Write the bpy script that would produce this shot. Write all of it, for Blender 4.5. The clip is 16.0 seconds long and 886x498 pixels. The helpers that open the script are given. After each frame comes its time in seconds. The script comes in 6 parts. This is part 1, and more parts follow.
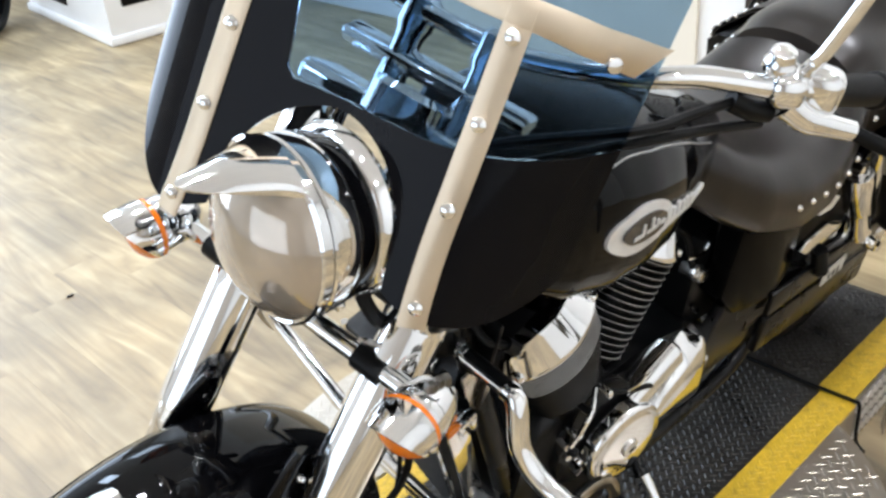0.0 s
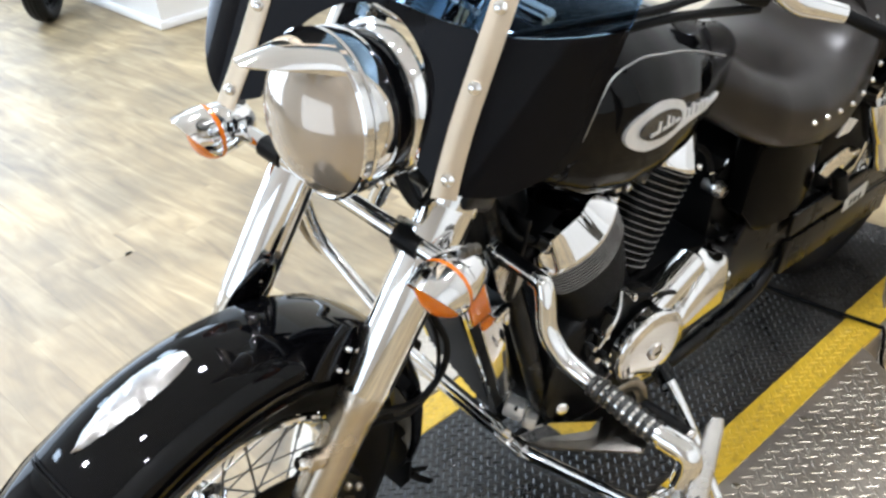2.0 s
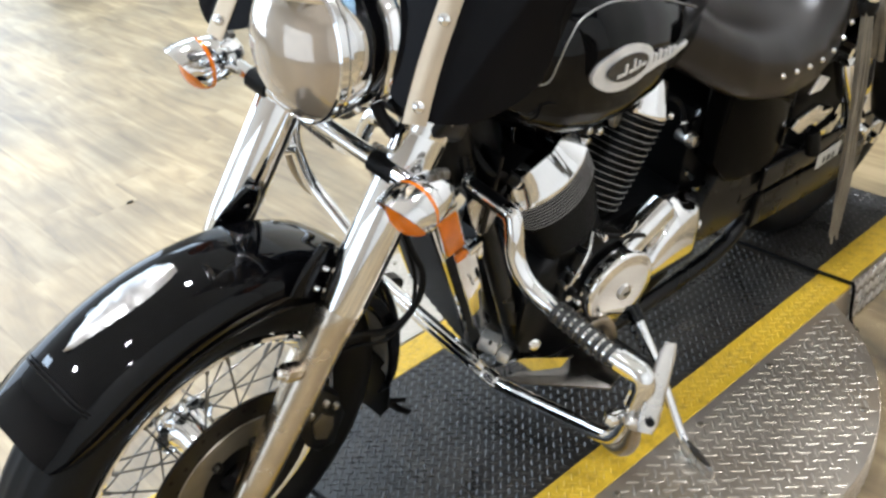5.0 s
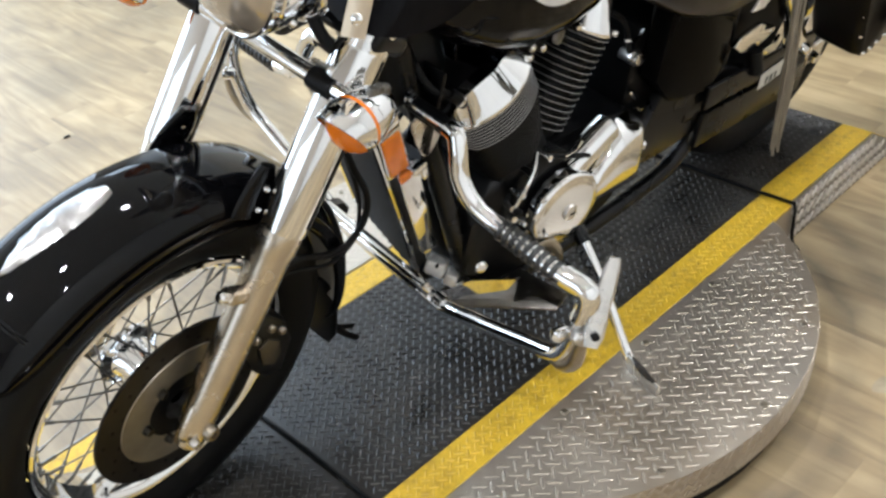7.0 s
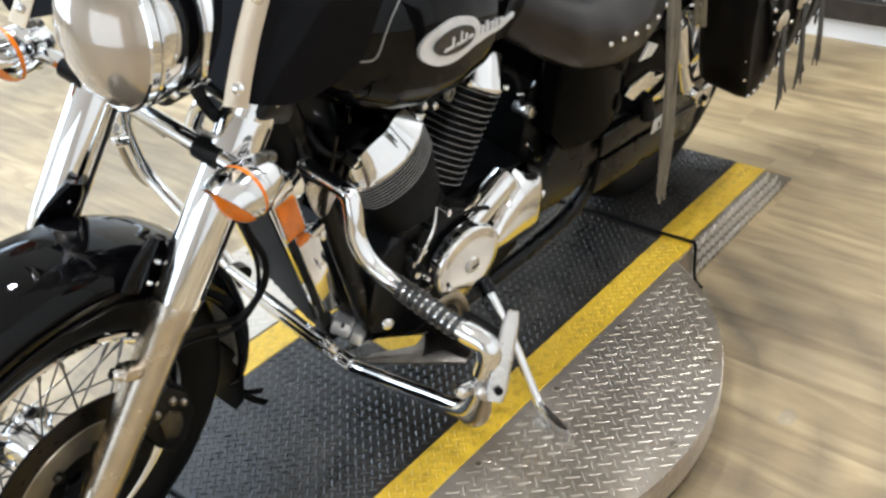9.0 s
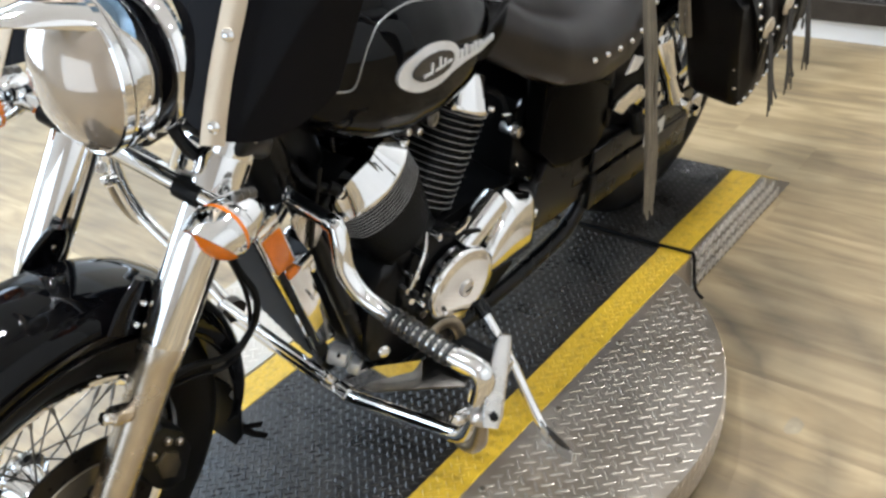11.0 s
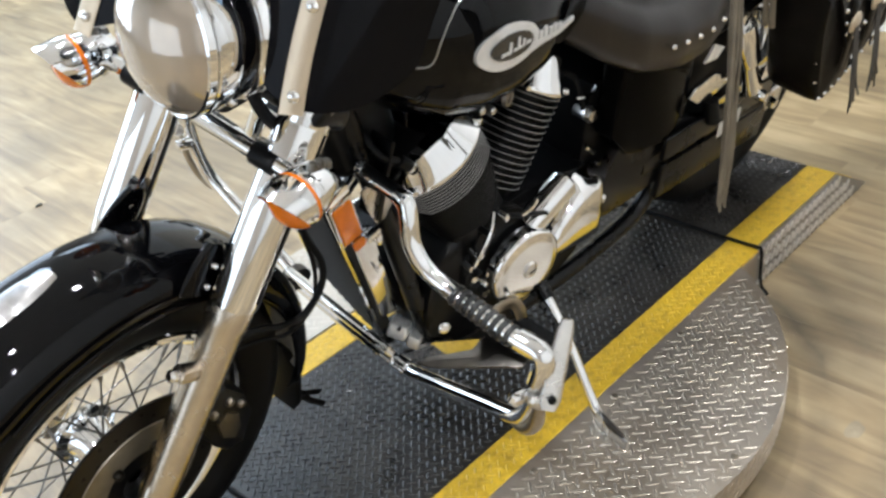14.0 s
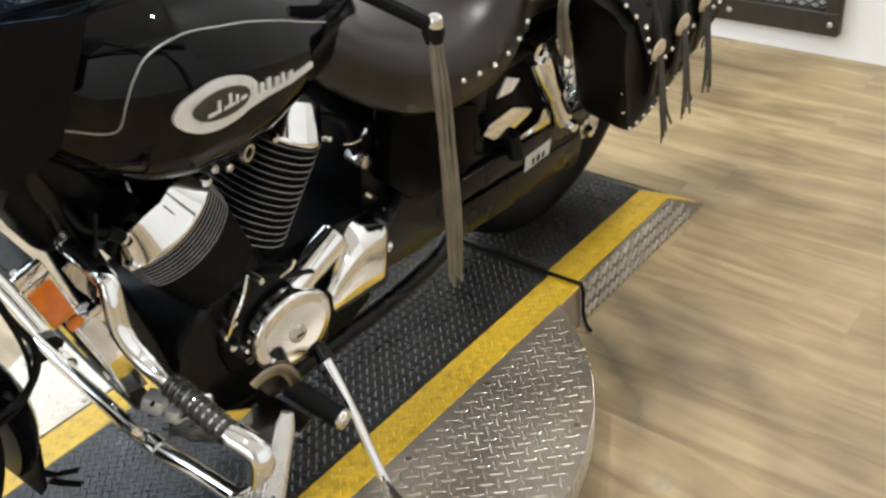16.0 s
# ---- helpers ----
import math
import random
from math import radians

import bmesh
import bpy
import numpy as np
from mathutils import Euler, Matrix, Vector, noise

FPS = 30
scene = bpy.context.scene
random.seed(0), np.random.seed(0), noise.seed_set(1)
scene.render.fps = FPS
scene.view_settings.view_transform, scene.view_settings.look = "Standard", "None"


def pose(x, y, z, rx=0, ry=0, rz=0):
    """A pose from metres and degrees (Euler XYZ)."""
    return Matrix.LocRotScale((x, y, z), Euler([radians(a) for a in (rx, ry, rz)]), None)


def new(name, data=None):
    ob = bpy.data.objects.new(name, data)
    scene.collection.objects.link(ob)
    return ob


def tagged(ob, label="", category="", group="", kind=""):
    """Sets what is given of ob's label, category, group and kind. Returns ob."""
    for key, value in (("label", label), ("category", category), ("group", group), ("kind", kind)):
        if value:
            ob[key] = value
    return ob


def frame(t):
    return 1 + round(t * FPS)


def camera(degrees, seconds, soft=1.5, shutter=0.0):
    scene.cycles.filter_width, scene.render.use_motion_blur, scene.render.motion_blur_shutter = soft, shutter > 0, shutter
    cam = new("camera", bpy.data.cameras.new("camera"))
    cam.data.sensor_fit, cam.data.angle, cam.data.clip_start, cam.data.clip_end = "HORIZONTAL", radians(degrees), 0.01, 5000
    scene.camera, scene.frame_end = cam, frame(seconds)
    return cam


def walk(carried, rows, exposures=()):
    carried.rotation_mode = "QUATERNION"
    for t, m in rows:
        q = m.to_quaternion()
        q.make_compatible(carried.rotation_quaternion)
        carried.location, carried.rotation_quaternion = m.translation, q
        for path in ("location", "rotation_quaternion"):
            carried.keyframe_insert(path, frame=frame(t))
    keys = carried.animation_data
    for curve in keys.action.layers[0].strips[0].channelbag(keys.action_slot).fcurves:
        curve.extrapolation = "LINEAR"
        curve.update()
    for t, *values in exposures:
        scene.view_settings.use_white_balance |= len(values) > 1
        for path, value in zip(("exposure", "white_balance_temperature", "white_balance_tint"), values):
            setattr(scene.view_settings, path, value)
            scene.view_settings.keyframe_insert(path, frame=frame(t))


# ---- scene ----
cam = camera(48.98, 16.0, soft=2.8)
# seconds, eye in metres, turn in degrees
PATH = [
    (0, -0.2913, -0.9181, 1.3768, 60.271, 4.473, -44.835),
    (0.5, -0.3002, -1.0613, 1.3455, 58.589, 4.828, -36.305),
    (1, -0.3369, -1.0692, 1.3411, 63.443, 4.926, -35.793),
    (1.5, -0.4177, -1.0195, 1.3328, 62.508, 5.350, -38.569),
    (2, -0.3993, -1.0415, 1.3191, 60.194, 6.485, -42.996),
    (2.5, -0.4157, -1.0871, 1.3194, 60.695, 7.056, -41.908),
    (3, -0.4354, -1.1221, 1.3088, 61.005, 5.820, -41.072),
    (3.2, -0.4419, -1.1279, 1.3046, 59.718, 5.760, -40.071),
    (5.3, -0.4361, -1.1461, 1.2962, 58.531, 5.334, -42.210),
    (5.5, -0.4465, -1.1475, 1.2852, 57.168, 5.324, -42.260),
    (6, -0.4400, -1.1613, 1.2687, 55.537, 5.658, -44.114),
    (6.5, -0.4466, -1.1508, 1.2633, 55.201, 4.642, -43.098),
    (7, -0.4350, -1.1525, 1.2692, 55.014, 4.745, -44.998),
    (7.5, -0.4293, -1.1613, 1.2650, 55.022, 5.588, -45.809),
    (8, -0.4239, -1.1589, 1.2583, 54.234, 4.856, -45.985),
    (8.5, -0.4152, -1.1643, 1.2661, 55.741, 5.169, -46.426),
    (9, -0.4002, -1.1752, 1.2826, 57.254, 4.774, -50.303),
    (9.2, -0.3851, -1.1889, 1.2924, 57.502, 4.977, -52.240),
    (11.3, -0.3675, -1.1889, 1.2831, 57.953, 7.866, -50.992),
    (11.5, -0.3650, -1.1889, 1.2791, 57.400, 7.910, -50.773),
    (12, -0.3321, -1.1820, 1.2925, 59.302, 7.346, -46.639),
    (12.5, -0.3177, -1.1626, 1.2866, 59.321, 9.326, -42.503),
    (13, -0.3114, -1.1795, 1.2963, 59.816, 9.152, -46.421),
    (13.5, -0.3565, -1.1904, 1.3080, 60.323, 8.831, -46.633),
    (14, -0.3787, -1.1810, 1.2908, 57.377, 6.347, -46.582),
    (14.5, -0.3662, -1.1976, 1.2869, 56.657, 6.904, -49.897),
    (15, -0.3252, -1.1875, 1.2719, 55.611, 7.904, -53.409),
    (15.5, -0.1667, -1.2277, 1.2863, 57.735, 5.136, -47.827),
    (16, -0.0567, -1.2630, 1.2787, 56.328, 5.376, -50.897),
]
walk(cam, [(t, pose(x, y, z, rx, ry, rz)) for t, x, y, z, rx, ry, rz in PATH], exposures=[(0.0, -0.37, 5850, 12), (3.2, -0.36, 5800, 11), (6.5, -0.46, 5900, 11), (9.0, -0.34, 5850, 11), (13.0, -0.47, 5750, 11), (16.0, -0.47, 6200, 11)])

# ---- light ----
FLOOR = -0.113
CEILING = 3.7
world = bpy.data.worlds.new("showroom_air")
world.use_nodes = True
world.node_tree.nodes["Background"].inputs[0].default_value = (0.95, 0.96, 1.0, 1)
world.node_tree.nodes["Background"].inputs[1].default_value = 0.08
scene.world = world


def ceiling_lamp(x, y, sx, sy, power, colour):
    lamp = bpy.data.lights.new("ceiling_lamp", "AREA")
    lamp.shape, lamp.size, lamp.size_y, lamp.energy, lamp.color = "RECTANGLE", sx, sy, power, colour
    ob = new("ceiling_lamp", lamp)
    ob.matrix_world = pose(x, y, CEILING - 0.09)
    return ob


# rows of small ceiling spots, cooler panels over the open floor and behind the camera
WARM, COOL = (1.0, 0.965, 0.92), (0.74, 0.88, 1.0)
for lx, ly in ((-1.2, -2.7), (-0.9, -0.6), (0.9, 0.6), (2.3, -1.4), (-2.2, 0.8)):
    ceiling_lamp(lx, ly, 0.14, 0.14, 58, WARM)
for lx, ly in ((-2.6, 2.9), (-0.9, 2.9), (0.8, 2.9), (2.3, 4.6)):
    ceiling_lamp(lx, ly, 0.3 if lx < 2 else 0.9, 1.2, 50, COOL)
# daylight from the shop window in the north wall, and from the glazed front to the west
for at, turn, sx, sy, power in (((-1.0, 6.52, 1.95), (-90, 0, 0), 6.0, 3.2, 400), ((-4.12, 0.6, 1.2), (0, -90, 0), 2.2, 3.4, 48)):
    lamp = bpy.data.lights.new("window_daylight", "AREA")
    lamp.shape, lamp.size, lamp.size_y, lamp.energy, lamp.color = "RECTANGLE", sx, sy, power, (0.77, 0.89, 1.0)
    new("window_daylight", lamp).matrix_world = pose(*at, *turn)

# ---- materials ----
def material(name, colour, rough=0.5, metal=0.0, scale=8.0, vary=0.08, bump=0.0, bump_scale=60.0, coat=0.0, emit=0.0, rough_vary=0.08, dirt=0.0, dirt_colour=(0.05, 0.04, 0.03), stretch=(1, 1, 1), spec=0.5):
    m = bpy.data.materials.new(name)
    m.use_nodes = True
    nodes, links = m.node_tree.nodes, m.node_tree.links
    bsdf = nodes["Principled BSDF"]
    co = nodes.new("ShaderNodeTexCoord")
    mp = nodes.new("ShaderNodeMapping")
    mp.inputs["Scale"].default_value = stretch
    links.new(co.outputs["Object"], mp.inputs["Vector"])
    n1 = nodes.new("ShaderNodeTexNoise")
    n1.inputs["Scale"].default_value, n1.inputs["Detail"].default_value = scale, 6
    links.new(mp.outputs[0], n1.inputs["Vector"])
    ramp = nodes.new("ShaderNodeMapRange")
    ramp.inputs[1].default_value, ramp.inputs[2].default_value = 0.3, 0.7
    ramp.inputs[3].default_value, ramp.inputs[4].default_value = 1 - vary, 1 + vary
    links.new(n1.outputs["Fac"], ramp.inputs[0])
    mul = nodes.new("ShaderNodeMix")
    mul.data_type, mul.blend_type = "RGBA", "MULTIPLY"
    mul.inputs["Factor"].default_value = 1.0
    mul.inputs[6].default_value = (*colour, 1)
    links.new(ramp.outputs[0], mul.inputs[7])
    last = mul.outputs[2]
    if dirt:
        n3 = nodes.new("ShaderNodeTexNoise")
        n3.inputs["Scale"].default_value, n3.inputs["Detail"].default_value = scale * 0.45, 8
        links.new(co.outputs["Object"], n3.inputs["Vector"])
        r3 = nodes.new("ShaderNodeMapRange")
        r3.inputs[1].default_value, r3.inputs[2].default_value, r3.inputs[4].default_value = 0.5, 0.75, dirt
        links.new(n3.outputs["Fac"], r3.inputs[0])
        mx = nodes.new("ShaderNodeMix")
        mx.data_type = "RGBA"
        links.new(r3.outputs[0], mx.inputs["Factor"])
        links.new(last, mx.inputs[6])
        mx.inputs[7].default_value = (*dirt_colour, 1)
        last = mx.outputs[2]
    links.new(last, bsdf.inputs["Base Color"])
    rr = nodes.new("ShaderNodeMapRange")
    rr.inputs[1].default_value, rr.inputs[2].default_value = 0.3, 0.7
    rr.inputs[3].default_value, rr.inputs[4].default_value = max(0.0, rough * (1 - rough_vary)), min(1.0, rough * (1 + rough_vary))
    links.new(n1.outputs["Fac"], rr.inputs[0])
    links.new(rr.outputs[0], bsdf.inputs["Roughness"])
    bsdf.inputs["Metallic"].default_value = metal
    bsdf.inputs["Specular IOR Level"].default_value = spec
    bsdf.inputs["Coat Weight"].default_value = coat
    bsdf.inputs["Coat Roughness"].default_value = 0.03
    if bump:
        n2 = nodes.new("ShaderNodeTexNoise")
        n2.inputs["Scale"].default_value, n2.inputs["Detail"].default_value = bump_scale, 4
        links.new(mp.outputs[0], n2.inputs["Vector"])
        b = nodes.new("ShaderNodeBump")
        b.inputs["Strength"].default_value, b.inputs["Distance"].default_value = bump, 0.002
        links.new(n2.outputs["Fac"], b.inputs["Height"])
        links.new(b.outputs[0], bsdf.inputs["Normal"])
    return m


def glassy(name, colour, rough=0.02, ior=1.45, thin=True):
    m = bpy.data.materials.new(name)
    m.use_nodes = True
    bsdf = m.node_tree.nodes["Principled BSDF"]
    bsdf.inputs["Base Color"].default_value = (*colour, 1)
    bsdf.inputs["Roughness"].default_value = rough
    bsdf.inputs["IOR"].default_value = ior
    bsdf.inputs["Transmission Weight"].default_value = 1.0
    return m


CHROME = material("chrome", (0.8, 0.8, 0.8), 0.05, 1.0, 20, 0.04, 0.0, rough_vary=0.4)
ALLOY = material("satin_alloy", (0.62, 0.6, 0.57), 0.28, 1.0, 30, 0.08, 0.05, 200)
FORK_ALLOY = material("warm_fork_alloy", (0.57, 0.515, 0.435), 0.26, 1.0, 30, 0.08, 0.05, 200)
STEEL = material("stainless_strap", (0.6, 0.51, 0.385), 0.42, 1.0, 14, 0.08, 0.05, 160)
PAINT = material("black_gloss_paint", (0.002, 0.002, 0.0024), 0.04, 0.0, 6, 0.1, 0.0, coat=0.22, spec=0.08)
FRAME_BLACK = material("black_frame_paint", (0.003, 0.003, 0.0032), 0.28, 0.0, 12, 0.2, 0.02, 90, coat=0.1, spec=0.2)
ENGINE_BLACK = material("black_engine_paint", (0.003, 0.003, 0.0031), 0.38, 0.0, 30, 0.25, 0.1, 140, spec=0.17)
RUBBER = material("tyre_rubber", (0.003, 0.003, 0.0031), 0.55, 0.0, 22, 0.25, 0.15, 220, spec=0.17)
PLASTIC = material("black_plastic", (0.003, 0.003, 0.0031), 0.4, 0.0, 20, 0.15, 0.05, 150, spec=0.12)
LEATHER = material("black_leather", (0.0045, 0.0038, 0.0032), 0.38, 0.0, 10, 0.25, 0.3, 180, spec=0.13)
FRINGE_LEATHER = material("worn_fringe_leather", (0.12, 0.1, 0.07), 0.5, 0.0, 30, 0.3, 0.3, 180)
AMBER = material("amber_lens", (0.66, 0.16, 0.007), 0.14, 0.0, 60, 0.1, 0.1, 300, coat=0.4)
FIN_EDGE = material("polished_fin_edge", (0.5, 0.49, 0.475), 0.34, 0.5, 40, 0.2)
DISC_STEEL = material("brake_disc_steel", (0.035, 0.031, 0.025), 0.4, 0.9, 40, 0.2, 0.06, 200)
DARK_GLASS = material("dark_gauge_glass", (0.02, 0.02, 0.022), 0.08, 0.0, 20, 0.1, coat=0.5)
YELLOW = material("yellow_safety_paint", (0.62, 0.4, 0.02), 0.42, 0.0, 110, 0.12, 0.1, 160, dirt=0.45, dirt_colour=(0.12, 0.08, 0.015))
LANE_BLACK = material("black_tread_plate", (0.0185, 0.0165, 0.014), 0.33, 0.0, 9, 0.35, 0.08, 140, dirt=0.5, dirt_colour=(0.044, 0.036, 0.026), rough_vary=0.3, spec=0.38)
LANE_BAR = material("worn_black_tread_bar", (0.019, 0.0175, 0.0155), 0.28, 0.15, 14, 0.4, 0.05, 140, dirt=0.4, dirt_colour=(0.06, 0.056, 0.05))
BARE_PLATE = material("bare_aluminium_tread_plate", (0.48, 0.43, 0.36), 0.36, 0.8, 5, 0.16, 0.08, 160, dirt=0.85, dirt_colour=(0.34, 0.25, 0.15))
SKIRT_PLATE = material("dull_skirt_plate", (0.3, 0.285, 0.26), 0.42, 0.75, 8, 0.15, 0.08, 160, dirt=0.6, dirt_colour=(0.16, 0.12, 0.08))
WHITE_PAINT = material("white_wall_paint", (0.78, 0.77, 0.74), 0.6, 0.0, 3, 0.03, 0.05, 80)
CEIL_PAINT = material("ceiling_paint", (0.84, 0.82, 0.79), 0.8, 0.0, 2, 0.04)
HEAD_GLASS = material("frosted_headlight_glass", (0.4, 0.345, 0.28), 0.09, 0.55, 14, 0.05, 0.03, 90, coat=0.8)
PALE_GLASS = material("pale_lens_flute", (0.7, 0.66, 0.58), 0.12, 0.4, 30, 0.05, coat=0.6)
MIRROR = material("reflector_bowl", (0.78, 0.72, 0.62), 0.35, 0.5, 30, 0.05, 0.15, 60)
SMOKE = material("smoked_black_acrylic", (0.003, 0.003, 0.0038), 0.05, 0.0, 8, 0.1, 0.0, spec=0.1)
TINT = glassy("blue_tinted_acrylic", (0.24, 0.36, 0.5), 0.01, 1.1)
PIN_SILVER = material("silver_pinstripe", (0.35, 0.35, 0.34), 0.3, 0.6, 30, 0.05)
RAD_BLACK = material("radiator_black", (0.05, 0.05, 0.05), 0.5, 0.2, 60, 0.2, 0.2, 300, spec=0.3)
BRASS = material("tarnished_plating", (0.34, 0.3, 0.24), 0.3, 1.0, 30, 0.25, 0.1, 120)
SIDE_BLACK = material("satin_black_cover", (0.0018, 0.0017, 0.0016), 0.14, 0.0, 8, 0.15, 0.03, 120, spec=0.02)
PLATE_WHITE = material("pale_plate", (0.55, 0.55, 0.52), 0.5, 0.0, 30, 0.1)
CONCHO = material("tarnished_beige_concho", (0.5, 0.43, 0.32), 0.42, 0.5, 60, 0.15, 0.3, 200)
WHITE_GLOSS = material("white_gloss_panel", (0.8, 0.79, 0.77), 0.25, 0.0, 4, 0.04)
DARK_PLATE = material("dull_dark_plating", (0.16, 0.15, 0.135), 0.3, 1.0, 30, 0.3, 0.15, 120)
DARK_IRON = material("dark_iron", (0.05, 0.042, 0.034), 0.45, 0.6, 20, 0.2, 0.1, 90)
CALIPER_TAN = material("dull_tan_casting", (0.075, 0.06, 0.036), 0.45, 0.5, 30, 0.25, 0.15, 140)
SEAT_VINYL = material("brown_black_seat_vinyl", (0.008, 0.0055, 0.004), 0.3, 0.0, 10, 0.25, 0.12, 180, spec=0.5)
PALE_BLOCK = material("pale_cast_block", (0.82, 0.81, 0.79), 0.3, 0.55, 40, 0.2, 0.2, 160)
DISC_TAN = material("tan_reflection_disc", (0.28, 0.25, 0.195), 0.36, 0.8, 30, 0.15, 0.06, 200)
CREAM_WALL = material("cream_wall_paint", (0.46, 0.42, 0.37), 0.7, 0.0, 3, 0.05, 0.05, 80)
STRAP_LEATHER = material("dusty_black_strap_leather", (0.03, 0.028, 0.027), 0.55, 0.0, 30, 0.3, 0.3, 180, spec=0.4)
CREAM_BOARD = material("cream_board_laminate", (0.72, 0.66, 0.55), 0.4, 0.0, 3, 0.03)
BOOT = material("glossy_boot_rubber", (0.012, 0.012, 0.012), 0.28, 0.0, 30, 0.2)
PALE_SCUFF = material("pale_scuffed_vinyl", (0.36, 0.3, 0.2), 0.35, 0.0, 40, 0.2, 0.1, 200)
BADGE = material("bright_badge_silver", (0.7, 0.7, 0.69), 0.45, 0.35, 60, 0.06, 0.1, 160)
EMBLEM = material("cast_emblem_plating", (0.44, 0.43, 0.42), 0.3, 1.0, 60, 0.2, 0.25, 80)

# ---- mesh helpers ----
def to_mesh(name, bm, mat, smooth=True, angle=35):
    bmesh.ops.recalc_face_normals(bm, faces=bm.faces)
    me = bpy.data.meshes.new(name)
    for f in bm.faces:
        f.smooth = smooth
    if smooth:
        for e in bm.edges:
            if len(e.link_faces) == 2 and e.calc_face_angle(0) > radians(angle):
                e.smooth = False
    bm.to_mesh(me)
    bm.free()
    for m in mat if isinstance(mat, (list, tuple)) else (mat,):
        me.materials.append(m)
    return me


def part(name, bm, mat, parent, label="", smooth=True, angle=35):
    """One mesh object under a thing or under a part, in the coordinates of the thing."""
    ob = new(name, bm if isinstance(bm, bpy.types.Mesh) else to_mesh(name, bm, mat, smooth, angle))
    ob.parent = parent
    return tagged(ob, label) if label else ob


def thing(name, m, label, category, group="", kind=""):
    ob = new(name)
    ob.matrix_world = m
    return tagged(ob, label, category, group, kind)


def box(size, at=(0, 0, 0), bevel=0.0, seg=2, turn=None, bm=None):
    out = bm or bmesh.new()
    m = Matrix.Translation(at) @ (turn.to_4x4() if turn else Matrix.Identity(4)) @ Matrix.Diagonal((*size, 1))
    made = bmesh.ops.create_cube(out, size=1, matrix=m)
    if bevel:
        edges = {e for v in made["verts"] for e in v.link_edges}
        bmesh.ops.bevel(out, geom=list(edges), offset=bevel, segments=seg, affect="EDGES", profile=0.5)
    return out


def basis(axis, up=(0, 0, 1)):
    """A turn whose z runs along axis."""
    z = Vector(axis).normalized()
    u = Vector(up)
    if abs(z.dot(u)) > 0.98:
        u = Vector((1, 0, 0))
    x = (u - z * u.dot(z)).normalized()
    return Matrix((x, z.cross(x), z)).transposed()


def lathe(profile, at=(0, 0, 0), axis=(0, 0, 1), steps=32, bm=None, up=(0, 0, 1), scale=(1, 1), closed=False):
    """Turns a profile of (radius, height) about the axis."""
    out = bm or bmesh.new()
    rot, at = basis(axis, up), Vector(at)
    rings = []
    for r, h in profile:
        if r < 1e-6:
            rings.append([out.verts.new(at + rot @ Vector((0, 0, h)))])
        else:
            rings.append([out.verts.new(at + rot @ Vector((r * scale[0] * math.cos(k * 2 * math.pi / steps), r * scale[1] * math.sin(k * 2 * math.pi / steps), h))) for k in range(steps)])
    pairs = list(zip(rings, rings[1:])) + ([(rings[-1], rings[0])] if closed else [])
    for a, b in pairs:
        for k in range(steps):
            l = (k + 1) % steps
            if len(a) == 1 and len(b) == 1:
                continue
            if len(a) == 1:
                out.faces.new((a[0], b[k], b[l]))
            elif len(b) == 1:
                out.faces.new((a[k], a[l], b[0]))
            else:
                out.faces.new((a[k], a[l], b[l], b[k]))
    return out


def spline(points, steps=8):
    """A smooth line through the points."""
    p = [Vector(q) for q in points]
    if len(p) < 3:
        return p
    p = [2 * p[0] - p[1]] + p + [2 * p[-1] - p[-2]]
    out = []
    for a, b, c, d in zip(p, p[1:], p[2:], p[3:]):
        for k in range(steps):
            t = k / steps
            out.append(0.5 * (2 * b + (c - a) * t + (2 * a - 5 * b + 4 * c - d) * t * t + (3 * b - a - 3 * c + d) * t ** 3))
    return out + [p[-2]]


def tube(points, radius, steps=12, bm=None, smooth=0, cap=True, flat=(1, 1), up=(0, 0, 1)):
    """A pipe along the points; radius is a number or one for each point."""
    out = bm or bmesh.new()
    p = spline(points, smooth) if smooth else [Vector(q) for q in points]
    n = len(p)
    rad = [radius(k / (n - 1)) if callable(radius) else radius for k in range(n)]
    rings, x = [], None
    for k in range(n):
        d = (p[min(k + 1, n - 1)] - p[max(k - 1, 0)]).normalized()
        if x is None:
            x = basis(d, up).col[0].copy()
        x = (x - d * x.dot(d)).normalized()
        y = d.cross(x)
        rings.append([out.verts.new(p[k] + rad[k] * (x * math.cos(a) * flat[0] + y * math.sin(a) * flat[1])) for a in (i * 2 * math.pi / steps for i in range(steps))])
    for a, b in zip(rings, rings[1:]):
        for i in range(steps):
            j = (i + 1) % steps
            out.faces.new((a[i], a[j], b[j], b[i]))
    if cap:
        out.faces.new(rings[0][::-1])
        out.faces.new(rings[-1])
    return out


def loft(sections, bm=None, cap=True, loop=True):
    """Skins rows of points of equal number."""
    out = bm or bmesh.new()
    rows = [[out.verts.new(p) for p in s] for s in sections]
    n = len(rows[0])
    for a, b in zip(rows, rows[1:]):
        for i in range(n if loop else n - 1):
            j = (i + 1) % n
            out.faces.new((a[i], a[j], b[j], b[i]))
    if cap and loop:
        out.faces.new(rows[0][::-1])
        out.faces.new(rows[-1])
    return out


